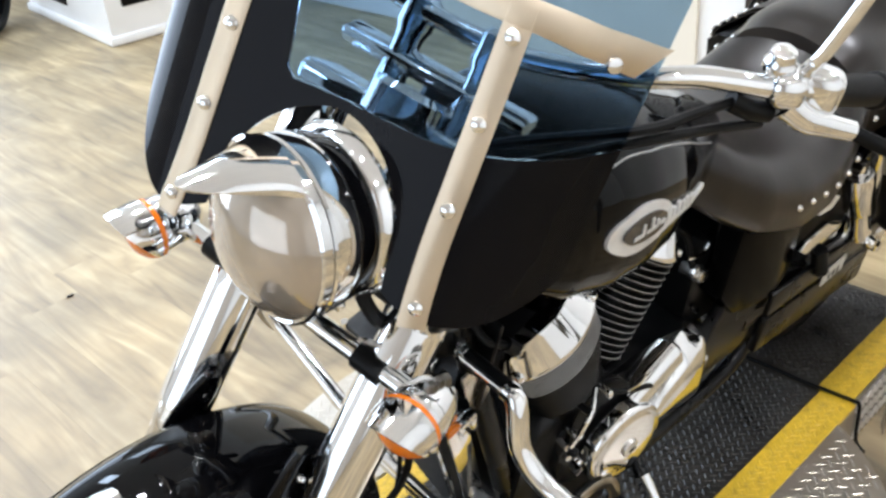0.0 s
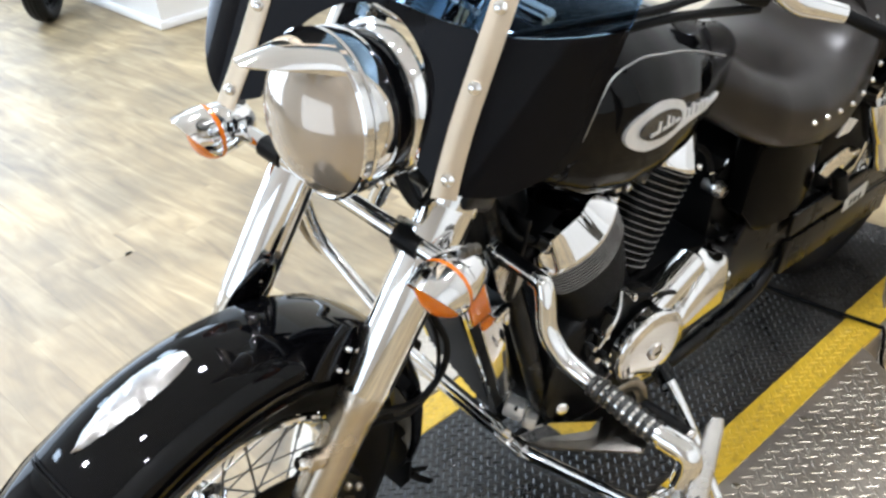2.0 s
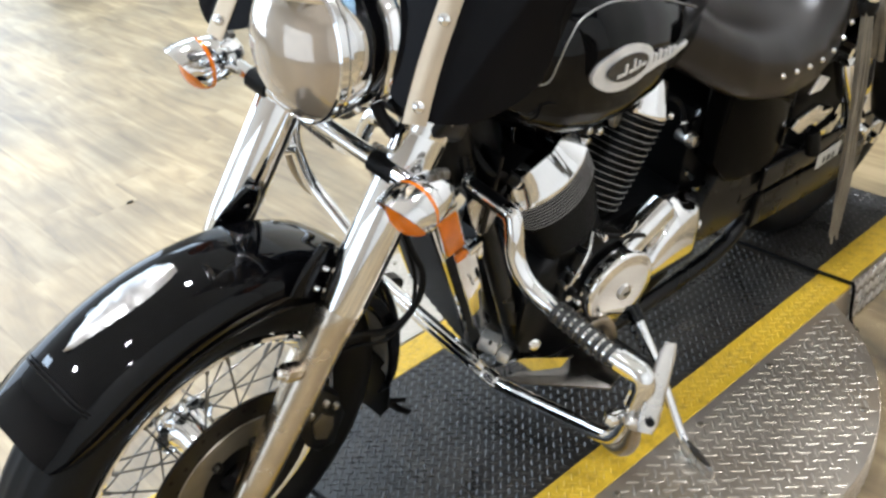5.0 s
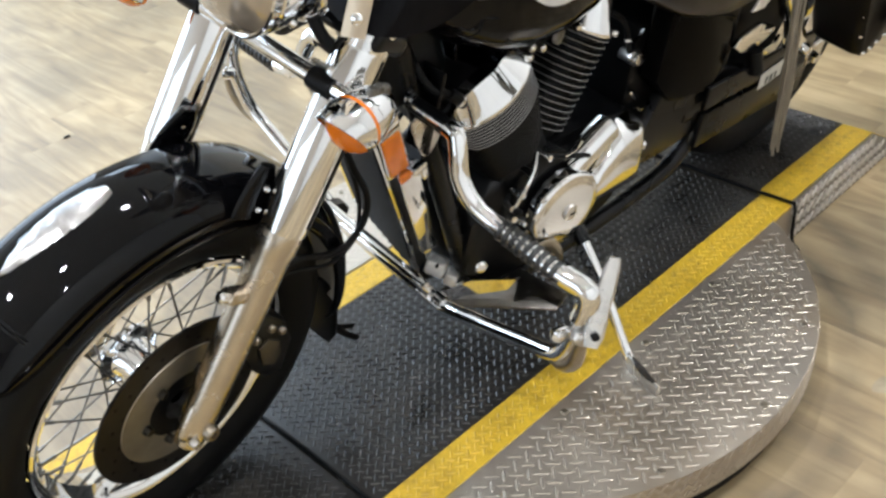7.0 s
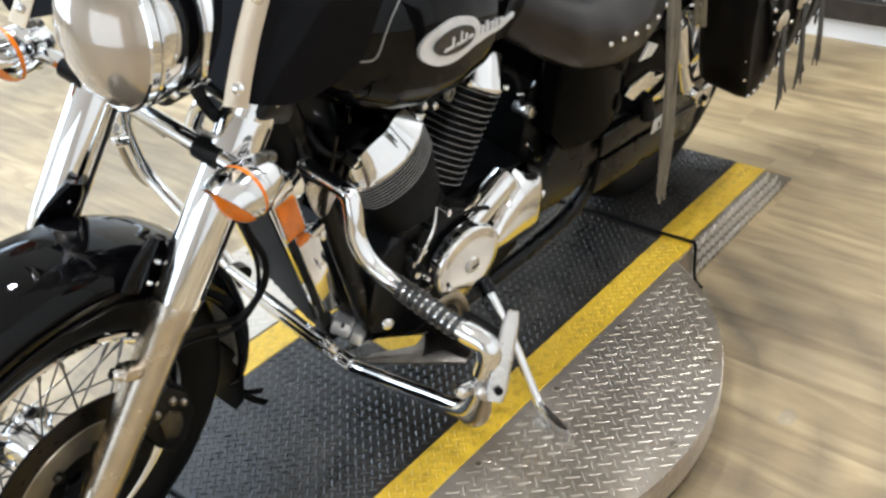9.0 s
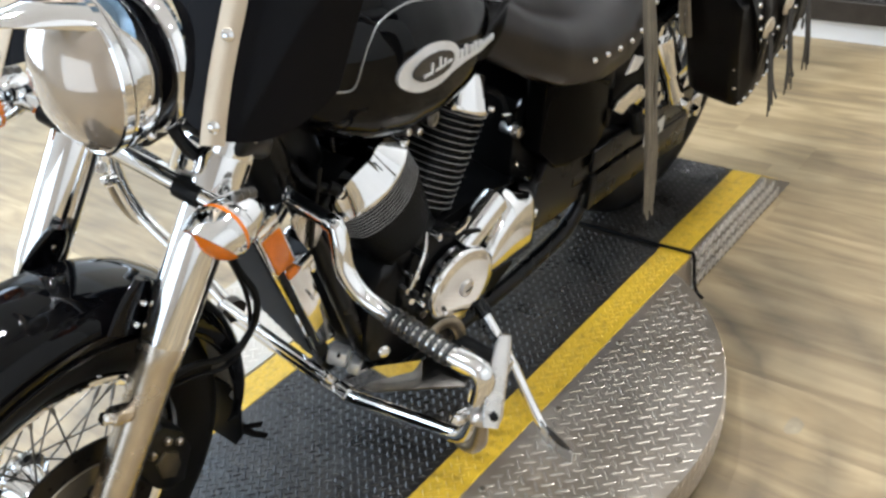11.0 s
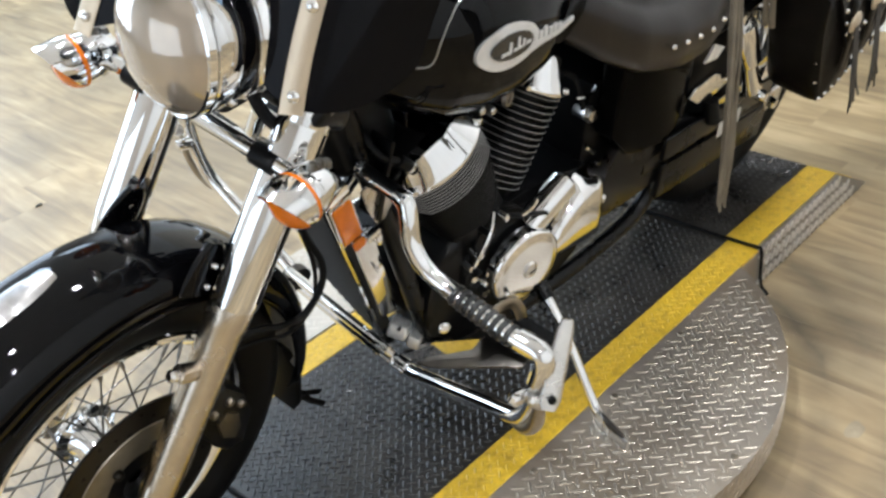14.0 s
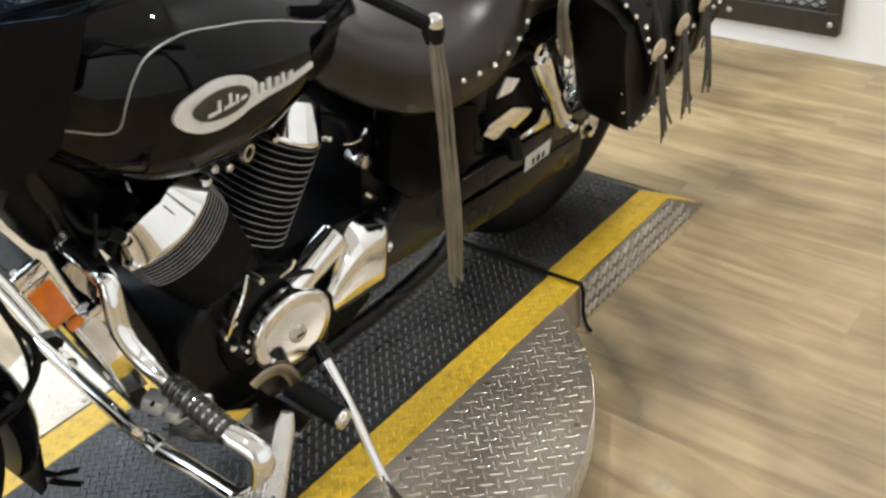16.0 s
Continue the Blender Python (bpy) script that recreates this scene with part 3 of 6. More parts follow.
def wheel_set(at, front, tyre_r, tyre_w, depth, rim_r, turn, hub_r):
    put = fpart if front else (lambda name, bm, mat, label="", parent=None, angle=35, smooth=True: part(name, bm, mat, parent or bike, label, smooth, angle))
    wheel = thing("front_wheel" if front else "rear_wheel", Matrix.Identity(4), "", "")
    wheel.parent = bike
    put("tyre", lathe(tyre_profile(tyre_r, tyre_w, depth), at, Y, 72), RUBBER, "black rubber road tyre", wheel, 50)
    w = tyre_w * 0.36
    prof = [(rim_r - 0.004, -w), (rim_r, -w + 0.002), (rim_r + 0.001, -w + 0.005), (rim_r - 0.008, -w + 0.009), (rim_r - 0.012, -w + 0.02), (rim_r - 0.026, -w * 0.3), (rim_r - 0.026, w * 0.3), (rim_r - 0.012, w - 0.02), (rim_r - 0.008, w - 0.009), (rim_r + 0.001, w - 0.005), (rim_r, w - 0.002), (rim_r - 0.004, w), (rim_r - 0.014, w - 0.006), (rim_r - 0.018, w - 0.016), (rim_r - 0.031, w * 0.3), (rim_r - 0.031, -w * 0.3), (rim_r - 0.018, -w + 0.016), (rim_r - 0.014, -w + 0.006)]
    put("rim", lathe(prof, at, Y, 72, closed=True), CHROME, "chromed spoked rim", wheel, 40)
    hub = [(0.012, -0.062), (hub_r * 0.62, -0.06), (hub_r, -0.056), (hub_r, -0.048), (hub_r * 0.7, -0.042), (hub_r * 0.6, -0.02), (hub_r * 0.6, 0.02), (hub_r * 0.7, 0.042), (hub_r, 0.048), (hub_r, 0.056), (hub_r * 0.62, 0.06), (0.012, 0.062)]
    put("hub", lathe(hub, at, Y, 32), CHROME, "chrome wheel hub", wheel)
    a0 = Matrix.Translation(at)
    kinds = []
    for side in (-1, 1):
        for lead in (-1, 1):
            p = Vector(((hub_r - 0.004) * math.cos(lead * 0.2), side * (0.05 + 0.004 * lead), (hub_r - 0.004) * math.sin(lead * 0.2)))
            r = rim_r - 0.03
            far = lead * 1.02
            q = Vector((r * math.cos(far), side * 0.01, r * math.sin(far)))
            b = tube([p, p.lerp(q, 0.86), p.lerp(q, 0.861), q], lambda u: 0.0016 if u < 0.5 else 0.003, 6)
            kinds.append((to_mesh("spoke", b, SPOKE), 0.31 * (lead > 0) + 0.155 * (side > 0)))
    for mesh, first in kinds:
        for k in range(10):
            ob = new("spoke", mesh)
            ob.parent = wheel
            ob.matrix_basis = (S if front else Matrix.Identity(4)) @ a0 @ Matrix.Rotation(first + k * math.pi / 5, 4, "Y")
    return wheel


SPOKE = material("steel_spoke", (0.16, 0.155, 0.145), 0.3, 1.0, 40, 0.1)
front_wheel = wheel_set(AXLE, True, 0.324, 0.122, 0.092, 0.2285, 0, 0.052)

# brake disc, drilled, on a dark carrier
disc = lathe([(0.098, -0.0025), (0.149, -0.0025), (0.149, 0.0025), (0.098, 0.0025)], AXLE - Vector((0, 0.071, 0)), Y, 72, closed=True)
brake = fpart("brake_disc", disc, DISC_STEEL, "drilled steel brake disc", front_wheel)
hole = lathe([(0, 0.0005), (0.0032, 0.0005), (0.0034, 0)], (0, 0, 0), -Y, 8)
hole_mesh = to_mesh("drilled_hole", hole, PLASTIC)
for k in range(36):
    r, a = (0.112, 0.124, 0.137)[k % 3], k * math.pi / 18
    ob = new("drilled_hole", hole_mesh)
    ob.parent = brake
    ob.matrix_basis = S @ Matrix.Translation(AXLE + Vector((r * math.cos(a), -0.0737, r * math.sin(a))))
carrier = lathe([(0.03, -0.006), (0.085, -0.004), (0.1, -0.002), (0.1, 0.004), (0.03, 0.01)], AXLE - Vector((0, 0.07, 0)), Y, 40, closed=True)
fpart("disc_carrier", carrier, ENGINE_BLACK, "black disc carrier", front_wheel)
# the floor's tan reflection in the disc is put into this ring's colour
fpart("disc_inner_ring", lathe([(0.06, -0.001), (0.108, -0.001), (0.109, 0.001), (0.06, 0.002)], AXLE - Vector((0, 0.0755, 0)), Y, 64, closed=True), DISC_TAN, "inner ring of the disc with the tan floor reflection painted in", front_wheel)
for k in range(6):
    a = k * math.pi / 3
    fpart("carrier_bolt", lathe([(0, 0.012), (0.006, 0.011), (0.008, 0.006), (0.008, 0)], AXLE + Vector((0.066 * math.cos(a), -0.075, 0.066 * math.sin(a))), -Y, 10), DISC_STEEL, parent=front_wheel)

# fork legs
FORK_Y = 0.118
def on_fork(s, u, off=0.0):
    """A point on a leg's axis, u metres above the axle."""
    return AXLE + Vector((-0.012, s * FORK_Y, 0)) + STEER_AXIS * u + Vector((off * math.cos(RAKE), 0, -off * math.sin(RAKE)))


for s in (-1, 1):
    leg = lathe([(0, -0.038), (0.014, -0.038), (0.021, -0.032), (0.0245, -0.01), (0.0265, 0.03), (0.0275, 0.1), (0.0285, 0.23), (0.0295, 0.3), (0.0315, 0.306), (0.0315, 0.345), (0.029, 0.35), (0.029, 0.36)], on_fork(s, 0), STEER_AXIS, 28)
    ob = fpart("fork_leg", leg, FORK_ALLOY, "satin alloy fork slider")
    fpart("axle_bolt", lathe([(0, 0.003), (0.005, 0.003), (0.0058, 0.009), (0.0105, 0.009), (0.0128, 0.005), (0.0128, -0.006)], on_fork(s, 0.004, 0.004) + Vector((0, s * 0.026, 0)), (0, s, 0), 16), BRASS, parent=ob)
    fpart("pinch_bolt", lathe([(0, 0.008), (0.005, 0.008), (0.0068, 0.005), (0.0068, -0.004)], on_fork(s, -0.014, -0.016) + Vector((0, s * 0.021, 0)), (0, s, 0), 12), ALLOY, parent=ob)
    lug = box((0.05, 0.03, 0.075), on_fork(s, 0.012, -0.004), 0.014, 3, Matrix.Rotation(RAKE, 3, "Y"))
    fpart("axle_lug", lug, FORK_ALLOY, parent=ob)
    boss = box((0.05, 0.026, 0.02), on_fork(s, 0.232, -0.034), 0.006, 2, Matrix.Rotation(RAKE, 3, "Y"))
    fpart("fender_mount", boss, FORK_ALLOY, parent=ob)
    fpart("mount_bolt", lathe([(0, 0.012), (0.005, 0.012), (0.009, 0.008), (0.009, -0.004)], on_fork(s, 0.232, -0.062), (-0.7, 0, 0.5), 12), CHROME, parent=ob)
    cover = lathe([(0.0305, 0.335), (0.0335, 0.336), (0.0345, 0.345), (0.0345, 0.6), (0.033, 0.606)], on_fork(s, 0), STEER_AXIS, 32)
    ob = fpart("fork_cover", cover, CHROME, "polished chrome upper fork cover")
    # thin dark line down the side of the cover
    fpart("cover_line", tube([on_fork(s, 0.352) + Vector((0.003, -0.0335, 0)), on_fork(s, 0.598) + Vector((0.003, -0.0335, 0))], 0.0028, 8), PLASTIC, parent=ob)
    upper = lathe([(0.027, 0.6), (0.034, 0.604), (0.035, 0.65), (0.035, 0.76), (0.03, 0.77), (0, 0.772)], on_fork(s, 0), STEER_AXIS, 28)
    fpart("fork_top", upper, CHROME, "chrome upper fork shroud")
    rows = []
    for k in range(9):
        v = k / 8
        half = 0.014 + 0.017 * math.sin(math.pi * min(1, 0.25 + 0.75 * v)) ** 0.7
        c = on_fork(s, 0.335 + 0.075 * v, -0.03 - 0.012 * (1 - v) ** 2) - Vector((0, s * (0.034 + 0.006 * v), 0))
        across = Vector((math.cos(RAKE), 0, -math.sin(RAKE)))
        rows.append([c + across * (half * math.cos(a)) + Vector((0, 0.008 * math.sin(a), 0)) for a in (2 * math.pi * i / 16 for i in range(16))])
    brace = fpart("fender_bracket", loft(rows), PAINT, "black painted fender bracket")
    for v in (0.2, 0.62):
        fpart("bracket_bolt", lathe([(0, 0.005), (0.003, 0.0045), (0.0048, 0.002), (0.0048, -0.004)], on_fork(s, 0.335 + 0.075 * v, -0.032) - Vector((0, s * 0.034 + 0.008, 0)), (0, -1, 0.1), 10), CHROME, parent=brace)


for u, name in ((0.615, "lower_clamp"), (0.775, "upper_clamp")):
    c = AXLE + STEER_AXIS * u
    clamp = box((0.07, 2 * FORK_Y + 0.07, 0.034), c, 0.012, 3, Matrix.Rotation(RAKE, 3, "Y"))
    fpart(name, clamp, FRAME_BLACK if u < 0.7 else CHROME, "black lower fork clamp" if u < 0.7 else "chrome top clamp")

# front fender: a swept section round the wheel
def fender_mesh(centre, radius, half, a0, a1, lip, steps=44, taper=0.9):
    section = [(-half, lip), (-half * 0.995, lip + 0.02), (-half * 0.96, radius - 0.042), (-half * 0.86, radius - 0.02), (-half * 0.66, radius - 0.006), (-half * 0.33, radius), (0, radius + 0.001)]
    section = section + [(-y, r) for y, r in reversed(section[:-1])]
    rows = []
    for k in range(steps + 1):
        u = k / steps
        a = radians(a0 + (a1 - a0) * u)
        end = min(1.0, min(u, 1 - u) / 0.07)
        w = 0.86 + 0.14 * math.sqrt(end)
        row = []
        for y, r in section:
            deep = (radius - r) * (0.25 + 0.75 * math.sqrt(min(1, u / 0.12)) if u < 0.12 else 1)
            row.append(centre + Vector(((radius - deep) * math.cos(a), y * w, (radius - deep) * math.sin(a))))
        rows.append(row)
    inner = [[centre + (p - centre) * 0.988 + Vector((0, -p.y * 0.03, 0)) for p in row] for row in rows]
    out = bmesh.new()
    grid = [[out.verts.new(p) for p in row + list(reversed(inn))] for row, inn in zip(rows, inner)]
    n = len(grid[0])
    for a, b in zip(grid, grid[1:]):
        for i in range(n):
            out.faces.new((a[i], a[(i + 1) % n], b[(i + 1) % n], b[i]))
    out.faces.new(grid[0][::-1])
    out.faces.new(grid[-1])
    return out


fender = fpart("front_fender", fender_mesh(AXLE, 0.372, 0.084, 134, -14, 0.318), PAINT, "glossy black deep front fender", angle=45)
# rolled bead along the fender's lip
for s in (-1, 1):
    pts = [AXLE + Vector((0.319 * math.cos(a), s * 0.0845, 0.319 * math.sin(a))) for a in (radians(118 - 128 * k / 30) for k in range(31))]
    fpart("lip_bead", tube(pts, 0.0032, 6), PAINT, parent=fender)
# seam across the fender's front skirt
for a in (radians(121), radians(121.8)):
    pts = []
    for k in range(25):
        y = -0.0845 + 0.169 * k / 24
        t = min(1, abs(y) / 0.084)
        r = 0.3735 - 0.05 * max(0, (t - 0.3) / 0.7) ** 3
        pts.append(AXLE + Vector((r * math.cos(a), y, r * math.sin(a))))
    fpart("skirt_seam", tube(pts, 0.0016, 6), PLASTIC, parent=fender)
# rear flap of the fender
flap = prism([(-0.05, 0.0), (0.05, 0.0), (0.062, -0.1), (0.05, -0.13), (-0.05, -0.13), (-0.062, -0.1)], 0.006, Matrix.Translation(AXLE + Vector((0.364, 0, -0.07))) @ Matrix.Rotation(radians(-90), 4, "Z") @ Matrix.Rotation(radians(82), 4, "X"), 0.002)
fpart("mud_flap", flap, PLASTIC, "black mud flap behind the wheel", fender)
for y, dx in ((-0.055, 0.02), (-0.03, 0.035)):
    q = AXLE + Vector((0.36, y, -0.17))
    fpart("flap_strap", tube([q, q + Vector((0.02, -0.004, -0.03)), q + Vector((0.025 + dx, -0.01, -0.058))], 0.007, 8, flat=(1, 0.35)), LEATHER, "black leather strap end", fender)

# chrome emblem wrapped on the fender: an arrow-shaped leaf with ribs
def fender_leaf():
    out = bmesh.new()
    rows = []
    n = 26
    for k in range(n + 1):
        u = k / n
        a = radians(90.5 + 25.5 * u)
        w = 0.5 * math.sin(math.pi * min(1, 0.06 + 0.94 * u) ** 0.8) ** 0.75
        lo, hi = 0.016 - 0.042 * w, 0.016 + 0.042 * w
        row = []
        for i in range(7):
            v = i / 6
            y = lo + (hi - lo) * v
            t = min(1, abs(y) / 0.084)
            r = 0.373 - 0.042 * max(0, (t - 0.3) / 0.7) ** 2.2
            lift = 0.004 * math.sin(math.pi * v) + 0.0009 * math.sin(u * 40 + v * 5) * (u > 0.35)
            row.append(out.verts.new(AXLE + Vector(((r + lift) * math.cos(a), y, (r + lift) * math.sin(a)))))
        rows.append(row)
    for a, b in zip(rows, rows[1:]):
        for i in range(6):
            out.faces.new((a[i], a[i + 1], b[i + 1], b[i]))
    return out


fpart("fender_emblem", fender_leaf(), EMBLEM, "ribbed chrome wing emblem", fender, 60)

# caliper behind the slider
caliper = fpart("brake_caliper", prism([(0.06, 0.365), (0.088, 0.42), (0.128, 0.412), (0.163, 0.365), (0.176, 0.31), (0.152, 0.248), (0.115, 0.258), (0.092, 0.3)], 0.06, on_side(0, -0.038, 0), 0.01), ENGINE_BLACK, "black brake caliper")
fpart("caliper_face", prism([(0.1, 0.352), (0.12, 0.362), (0.142, 0.338), (0.145, 0.306), (0.131, 0.287), (0.107, 0.308)], 0.008, on_side(0, -0.095, 0), 0.003), CALIPER_TAN, "dull tan caliper face", parent=caliper)
for x, z in ((0.127, 0.381), (0.148, 0.358), (0.096, 0.378)):
    fpart("caliper_bolt", lathe([(0, 0.008), (0.005, 0.008), (0.007, 0.005), (0.007, -0.004)], (x, -0.098, z), -Y, 12), BRASS, parent=caliper)
part("brake_hose", tube([(0.16, -0.07, 0.475), (0.208, -0.07, 0.47), (0.262, -0.062, 0.437), (0.305, -0.06, 0.433), (0.34, -0.058, 0.462), (0.352, -0.05, 0.505), (0.338, -0.03, 0.56), (0.33, 0.0, 0.65), (0.36, 0.0, 0.76)], 0.0058, 8, smooth=8), RUBBER, bike, "black brake hose")
part("speed_cable", tube([(0.15, -0.06, 0.45), (0.21, -0.064, 0.44), (0.27, -0.06, 0.412), (0.318, -0.055, 0.425), (0.336, -0.05, 0.452), (0.34, -0.04, 0.52), (0.33, 0.01, 0.62)], 0.0036, 8, smooth=8), RUBBER, bike, "thin black cable")

# indicator bar and bullet indicators
bar = fpart("indicator_bar", tube([(0.217, -0.17, 0.804), (0.217, 0.2, 0.802)], 0.0125, 20), CHROME, "chrome indicator crossbar")
for s in (-1, 1):
    e = 0.033 if s < 0 else 0.0
    fpart("rubber_sleeve", tube([(0.217, s * (0.118 - e), 0.802), (0.217, s * (0.158 - e), 0.802)], 0.0155, 20), PLASTIC, "black sleeve on the bar", bar)
    fpart("bar_clip", tube([(0.214, s * 0.088, 0.83), (0.232, s * 0.09, 0.812), (0.24, s * 0.09, 0.79)], 0.004, 8, smooth=4), ALLOY, "", bar)
    c = Vector((0.2, s * (0.222 - e), 0.806 + 0.15 * e))
    fwd = Vector((-1, s * 0.12, 0.0)).normalized()
    body = lathe([(0, -0.046), (0.012, -0.045), (0.022, -0.038), (0.03, -0.022), (0.0345, 0.0), (0.0355, 0.014), (0.0345, 0.017), (0.0345, 0.022)], c, fwd, 32)
    sig = fpart("indicator", body, CHROME, "chrome bullet indicator")
    fpart("lens", lathe([(0, 0.05), (0.014, 0.0485), (0.025, 0.0435), (0.033, 0.035), (0.0365, 0.027), (0.037, 0.0175), (0.034, 0.017)], c, fwd, 32), AMBER, "amber domed lens", sig)
    turn = basis(fwd, (0, 0, 1))
    rows = []
    for k in range(21):
        a = radians(-116 + 232 * k / 20)
        reach = 0.009 + 0.037 * max(0.0, math.cos(a * 0.76)) ** 1.2
        inner, outer = [], []
        for j in range(5):
            v = j / 4
            r = 0.0385 - 0.004 * v * v
            p = Vector((r * math.cos(a), r * math.sin(a), 0.0245 + reach * v))
            outer.append(c + turn @ p)
            inner.append(c + turn @ Vector((p.x * 0.965, p.y * 0.965, p.z)))
        rows.append(outer + inner[::-1])
    fpart("visor", loft(rows), CHROME, "chrome lens visor", sig, 40)
    fpart("stalk", tube([(0.217, s * (0.192 - e), 0.802), (0.212, s * (0.205 - e), 0.804), (0.207, s * (0.21 - e), 0.806)], 0.011, 16), CHROME, "chrome stalk", sig)
    for k in range(3):
        fpart("dome_nut", lathe([(0, 0.012), (0.005, 0.011), (0.0075, 0.006), (0.0075, -0.002)], c + Vector((0.008 + 0.012 * k, s * 0.002, 0.029 - 0.0022 * k * k)), (0.1, 0, 1), 10), DARK_PLATE, parent=sig)

# headlight
HL = Vector((0.172, 0.004, 0.95))
HF = Vector((-0.97, 0.171, 0.1)).normalized()
shell = lathe([(0.0935, 0.006), (0.0955, 0.0075), (0.0985, 0.0055), (0.0985, -0.004), (0.0965, -0.0065)], HL, HF, 56)
lamp = fpart("headlight", shell, CHROME, "large chrome headlight with a visor")
fpart("rear_shell", lathe([(0.0955, -0.0085), (0.0975, -0.011), (0.0965, -0.03), (0.092, -0.042)], HL, HF, 56), CHROME, "chrome headlight shell", lamp)
fpart("black_band", lathe([(0.0915, -0.041), (0.093, -0.043), (0.091, -0.058), (0.086, -0.07)], HL, HF, 56), PAINT, "glossy black shell band", lamp)
fpart("trim_ring", lathe([(0.082, -0.066), (0.089, -0.069), (0.093, -0.073), (0.096, -0.082), (0.091, -0.09), (0.08, -0.094)], HL, HF, 56), CHROME, "chrome trim ring", lamp)
fpart("lens", lathe([(0, 0.05), (0.02, 0.0488), (0.04, 0.0448), (0.058, 0.0378), (0.072, 0.0295), (0.083, 0.0205), (0.09, 0.0125), (0.0938, 0.0062)], HL, HF, 56), HEAD_GLASS, "clear domed headlight glass", lamp)
HW = Vector((0.171, 0.97, 0)).normalized()
HU = HF.cross(HW).normalized()
HU = HU if HU.z > 0 else -HU
for k in range(5):
    y = -0.012 - 0.0052 * k
    pts = []
    for j in range(6):
        x = -0.062 + 0.0045 * j + 0.002 * abs(k - 2)
        pts.append(HL + HF * (0.0505 - 4.3 * (x * x + y * y)) + HU * x + HW * y)
    fpart("lens_flute", tube(pts, 0.0013, 6), PALE_GLASS, parent=lamp)
fpart("reflector", lathe([(0, -0.07), (0.03, -0.06), (0.06, -0.036), (0.078, -0.012), (0.087, 0.004)], HL, HF, 48), MIRROR, "bright reflector bowl", lamp)
fpart("bulb", lathe([(0, 0.0), (0.008, -0.002), (0.011, -0.012), (0.008, -0.05), (0, -0.055)], HL, HF, 16), ALLOY, parent=lamp)
# visor: a curved brow that runs to a point
rot = basis(HF, (0, 0, 1))
rows = []
for k in range(25):
    a = radians(-50 + 100 * k / 24)
    reach = 0.002 + 0.104 * max(0.0, math.cos(min(1.57, abs(a) * 2.5))) ** 1.7
    row = []
    for j in range(6):
        v = j / 5
        row.append(HL + rot @ Vector(((0.1 - 0.012 * v * v) * math.cos(a), (0.1 - 0.012 * v * v) * math.sin(a), 0.004 + reach * v)))
    for j in reversed(range(6)):
        v = j / 5
        row.append(HL + rot @ Vector(((0.0983 - 0.012 * v * v) * math.cos(a), (0.0983 - 0.012 * v * v) * math.sin(a), 0.004 + reach * v)))
    rows.append(row)
fpart("visor", loft(rows), CHROME, "chrome peaked visor", lamp, 50)
fpart("shell_screw", lathe([(0, 0.01), (0.005, 0.01), (0.0075, 0.005), (0.0075, -0.003)], HL + Vector((0.025, -0.07, -0.065)), (0, -0.7, -0.7), 12), CHROME, parent=lamp)
fpart("shell_screw", lathe([(0, 0.01), (0.005, 0.01), (0.0075, 0.005), (0.0075, -0.003)], HL + Vector((0.045, -0.068, -0.062)), (0, -0.7, -0.7), 12), CHROME, parent=lamp)
mount = fpart("headlight_mount", box((0.07, 0.05, 0.05), (0.255, 0, 0.845), 0.012, 2), FRAME_BLACK, "black headlight mount")
for s in (-1, 1):
    fpart("wiring_cable", tube([(0.24, s * 0.04, 0.9), (0.235, s * 0.075, 0.86), (0.26, s * 0.08, 0.82), (0.31, s * 0.06, 0.79)], 0.009, 8, smooth=6), RUBBER, "", mount)

# ---- windshield ----
def screen_x(y, z):
    # the screen sits a little askew, its far side pushed forward
    bow = 0.215 if y < 0 else 0.125
    return 0.203 + bow * (abs(y) / 0.272) ** 4.2 + 0.42 * (z - 0.91) - 0.644 * max(0.0, y) ** 1.3


def screen_point(y, z, lift=0.0):
    e = 1e-3
    n = Vector((-1, (screen_x(y + e, z) - screen_x(y - e, z)) / (2 * e), 0.42)).normalized()
    return Vector((screen_x(y, z), y, z)) + n * lift


def screen_panel(z_low, z_high, n=72, m=22, thick=0.004):
    """One panel of the curved screen, between two outlines z(y)."""
    out = bmesh.new()
    front, back = [], []
    for i in range(n + 1):
        y = 0.237 * math.sin(math.pi * (i / n - 0.5))
        a, b = z_low(y), z_high(y)
        front.append([out.verts.new(screen_point(y, a + (b - a) * j / m)) for j in range(m + 1)])
        back.append([out.verts.new(screen_point(y, a + (b - a) * j / m, -thick)) for j in range(m + 1)])
    for g, flip in ((front, False), (back, True)):
        for i in range(n):
            for j in range(m):
                f = (g[i][j], g[i + 1][j], g[i + 1][j + 1], g[i][j + 1])
                out.faces.new(f[::-1] if flip else f)
    edge_f = [r[0] for r in front] + front[-1][1:] + [r[-1] for r in reversed(front[:-1])] + front[0][1:-1][::-1]
    edge_b = [r[0] for r in back] + back[-1][1:] + [r[-1] for r in reversed(back[:-1])] + back[0][1:-1][::-1]
    for i in range(len(edge_f)):
        j = (i + 1) % len(edge_f)
        out.faces.new((edge_f[i], edge_f[j], edge_b[j], edge_b[i]))
    return out


def low_edge(y):
    t = abs(y)
    hole = 0.95 + math.sqrt(max(0.0, 0.105 ** 2 - t * t)) if t < 0.105 else 0.0
    u = min(1.0, max(0.0, t - 0.186) / 0.0552) if y < 0 else min(1.0, max(0.0, t - 0.14) / 0.1012)
    lobe = 0.902 + 4.2 * max(0.0, 0.175 - t) ** 2 + (0.075 if y < 0 else 0.15) * (1 - math.sqrt(1 - u ** 2))
    return max(hole, lobe)


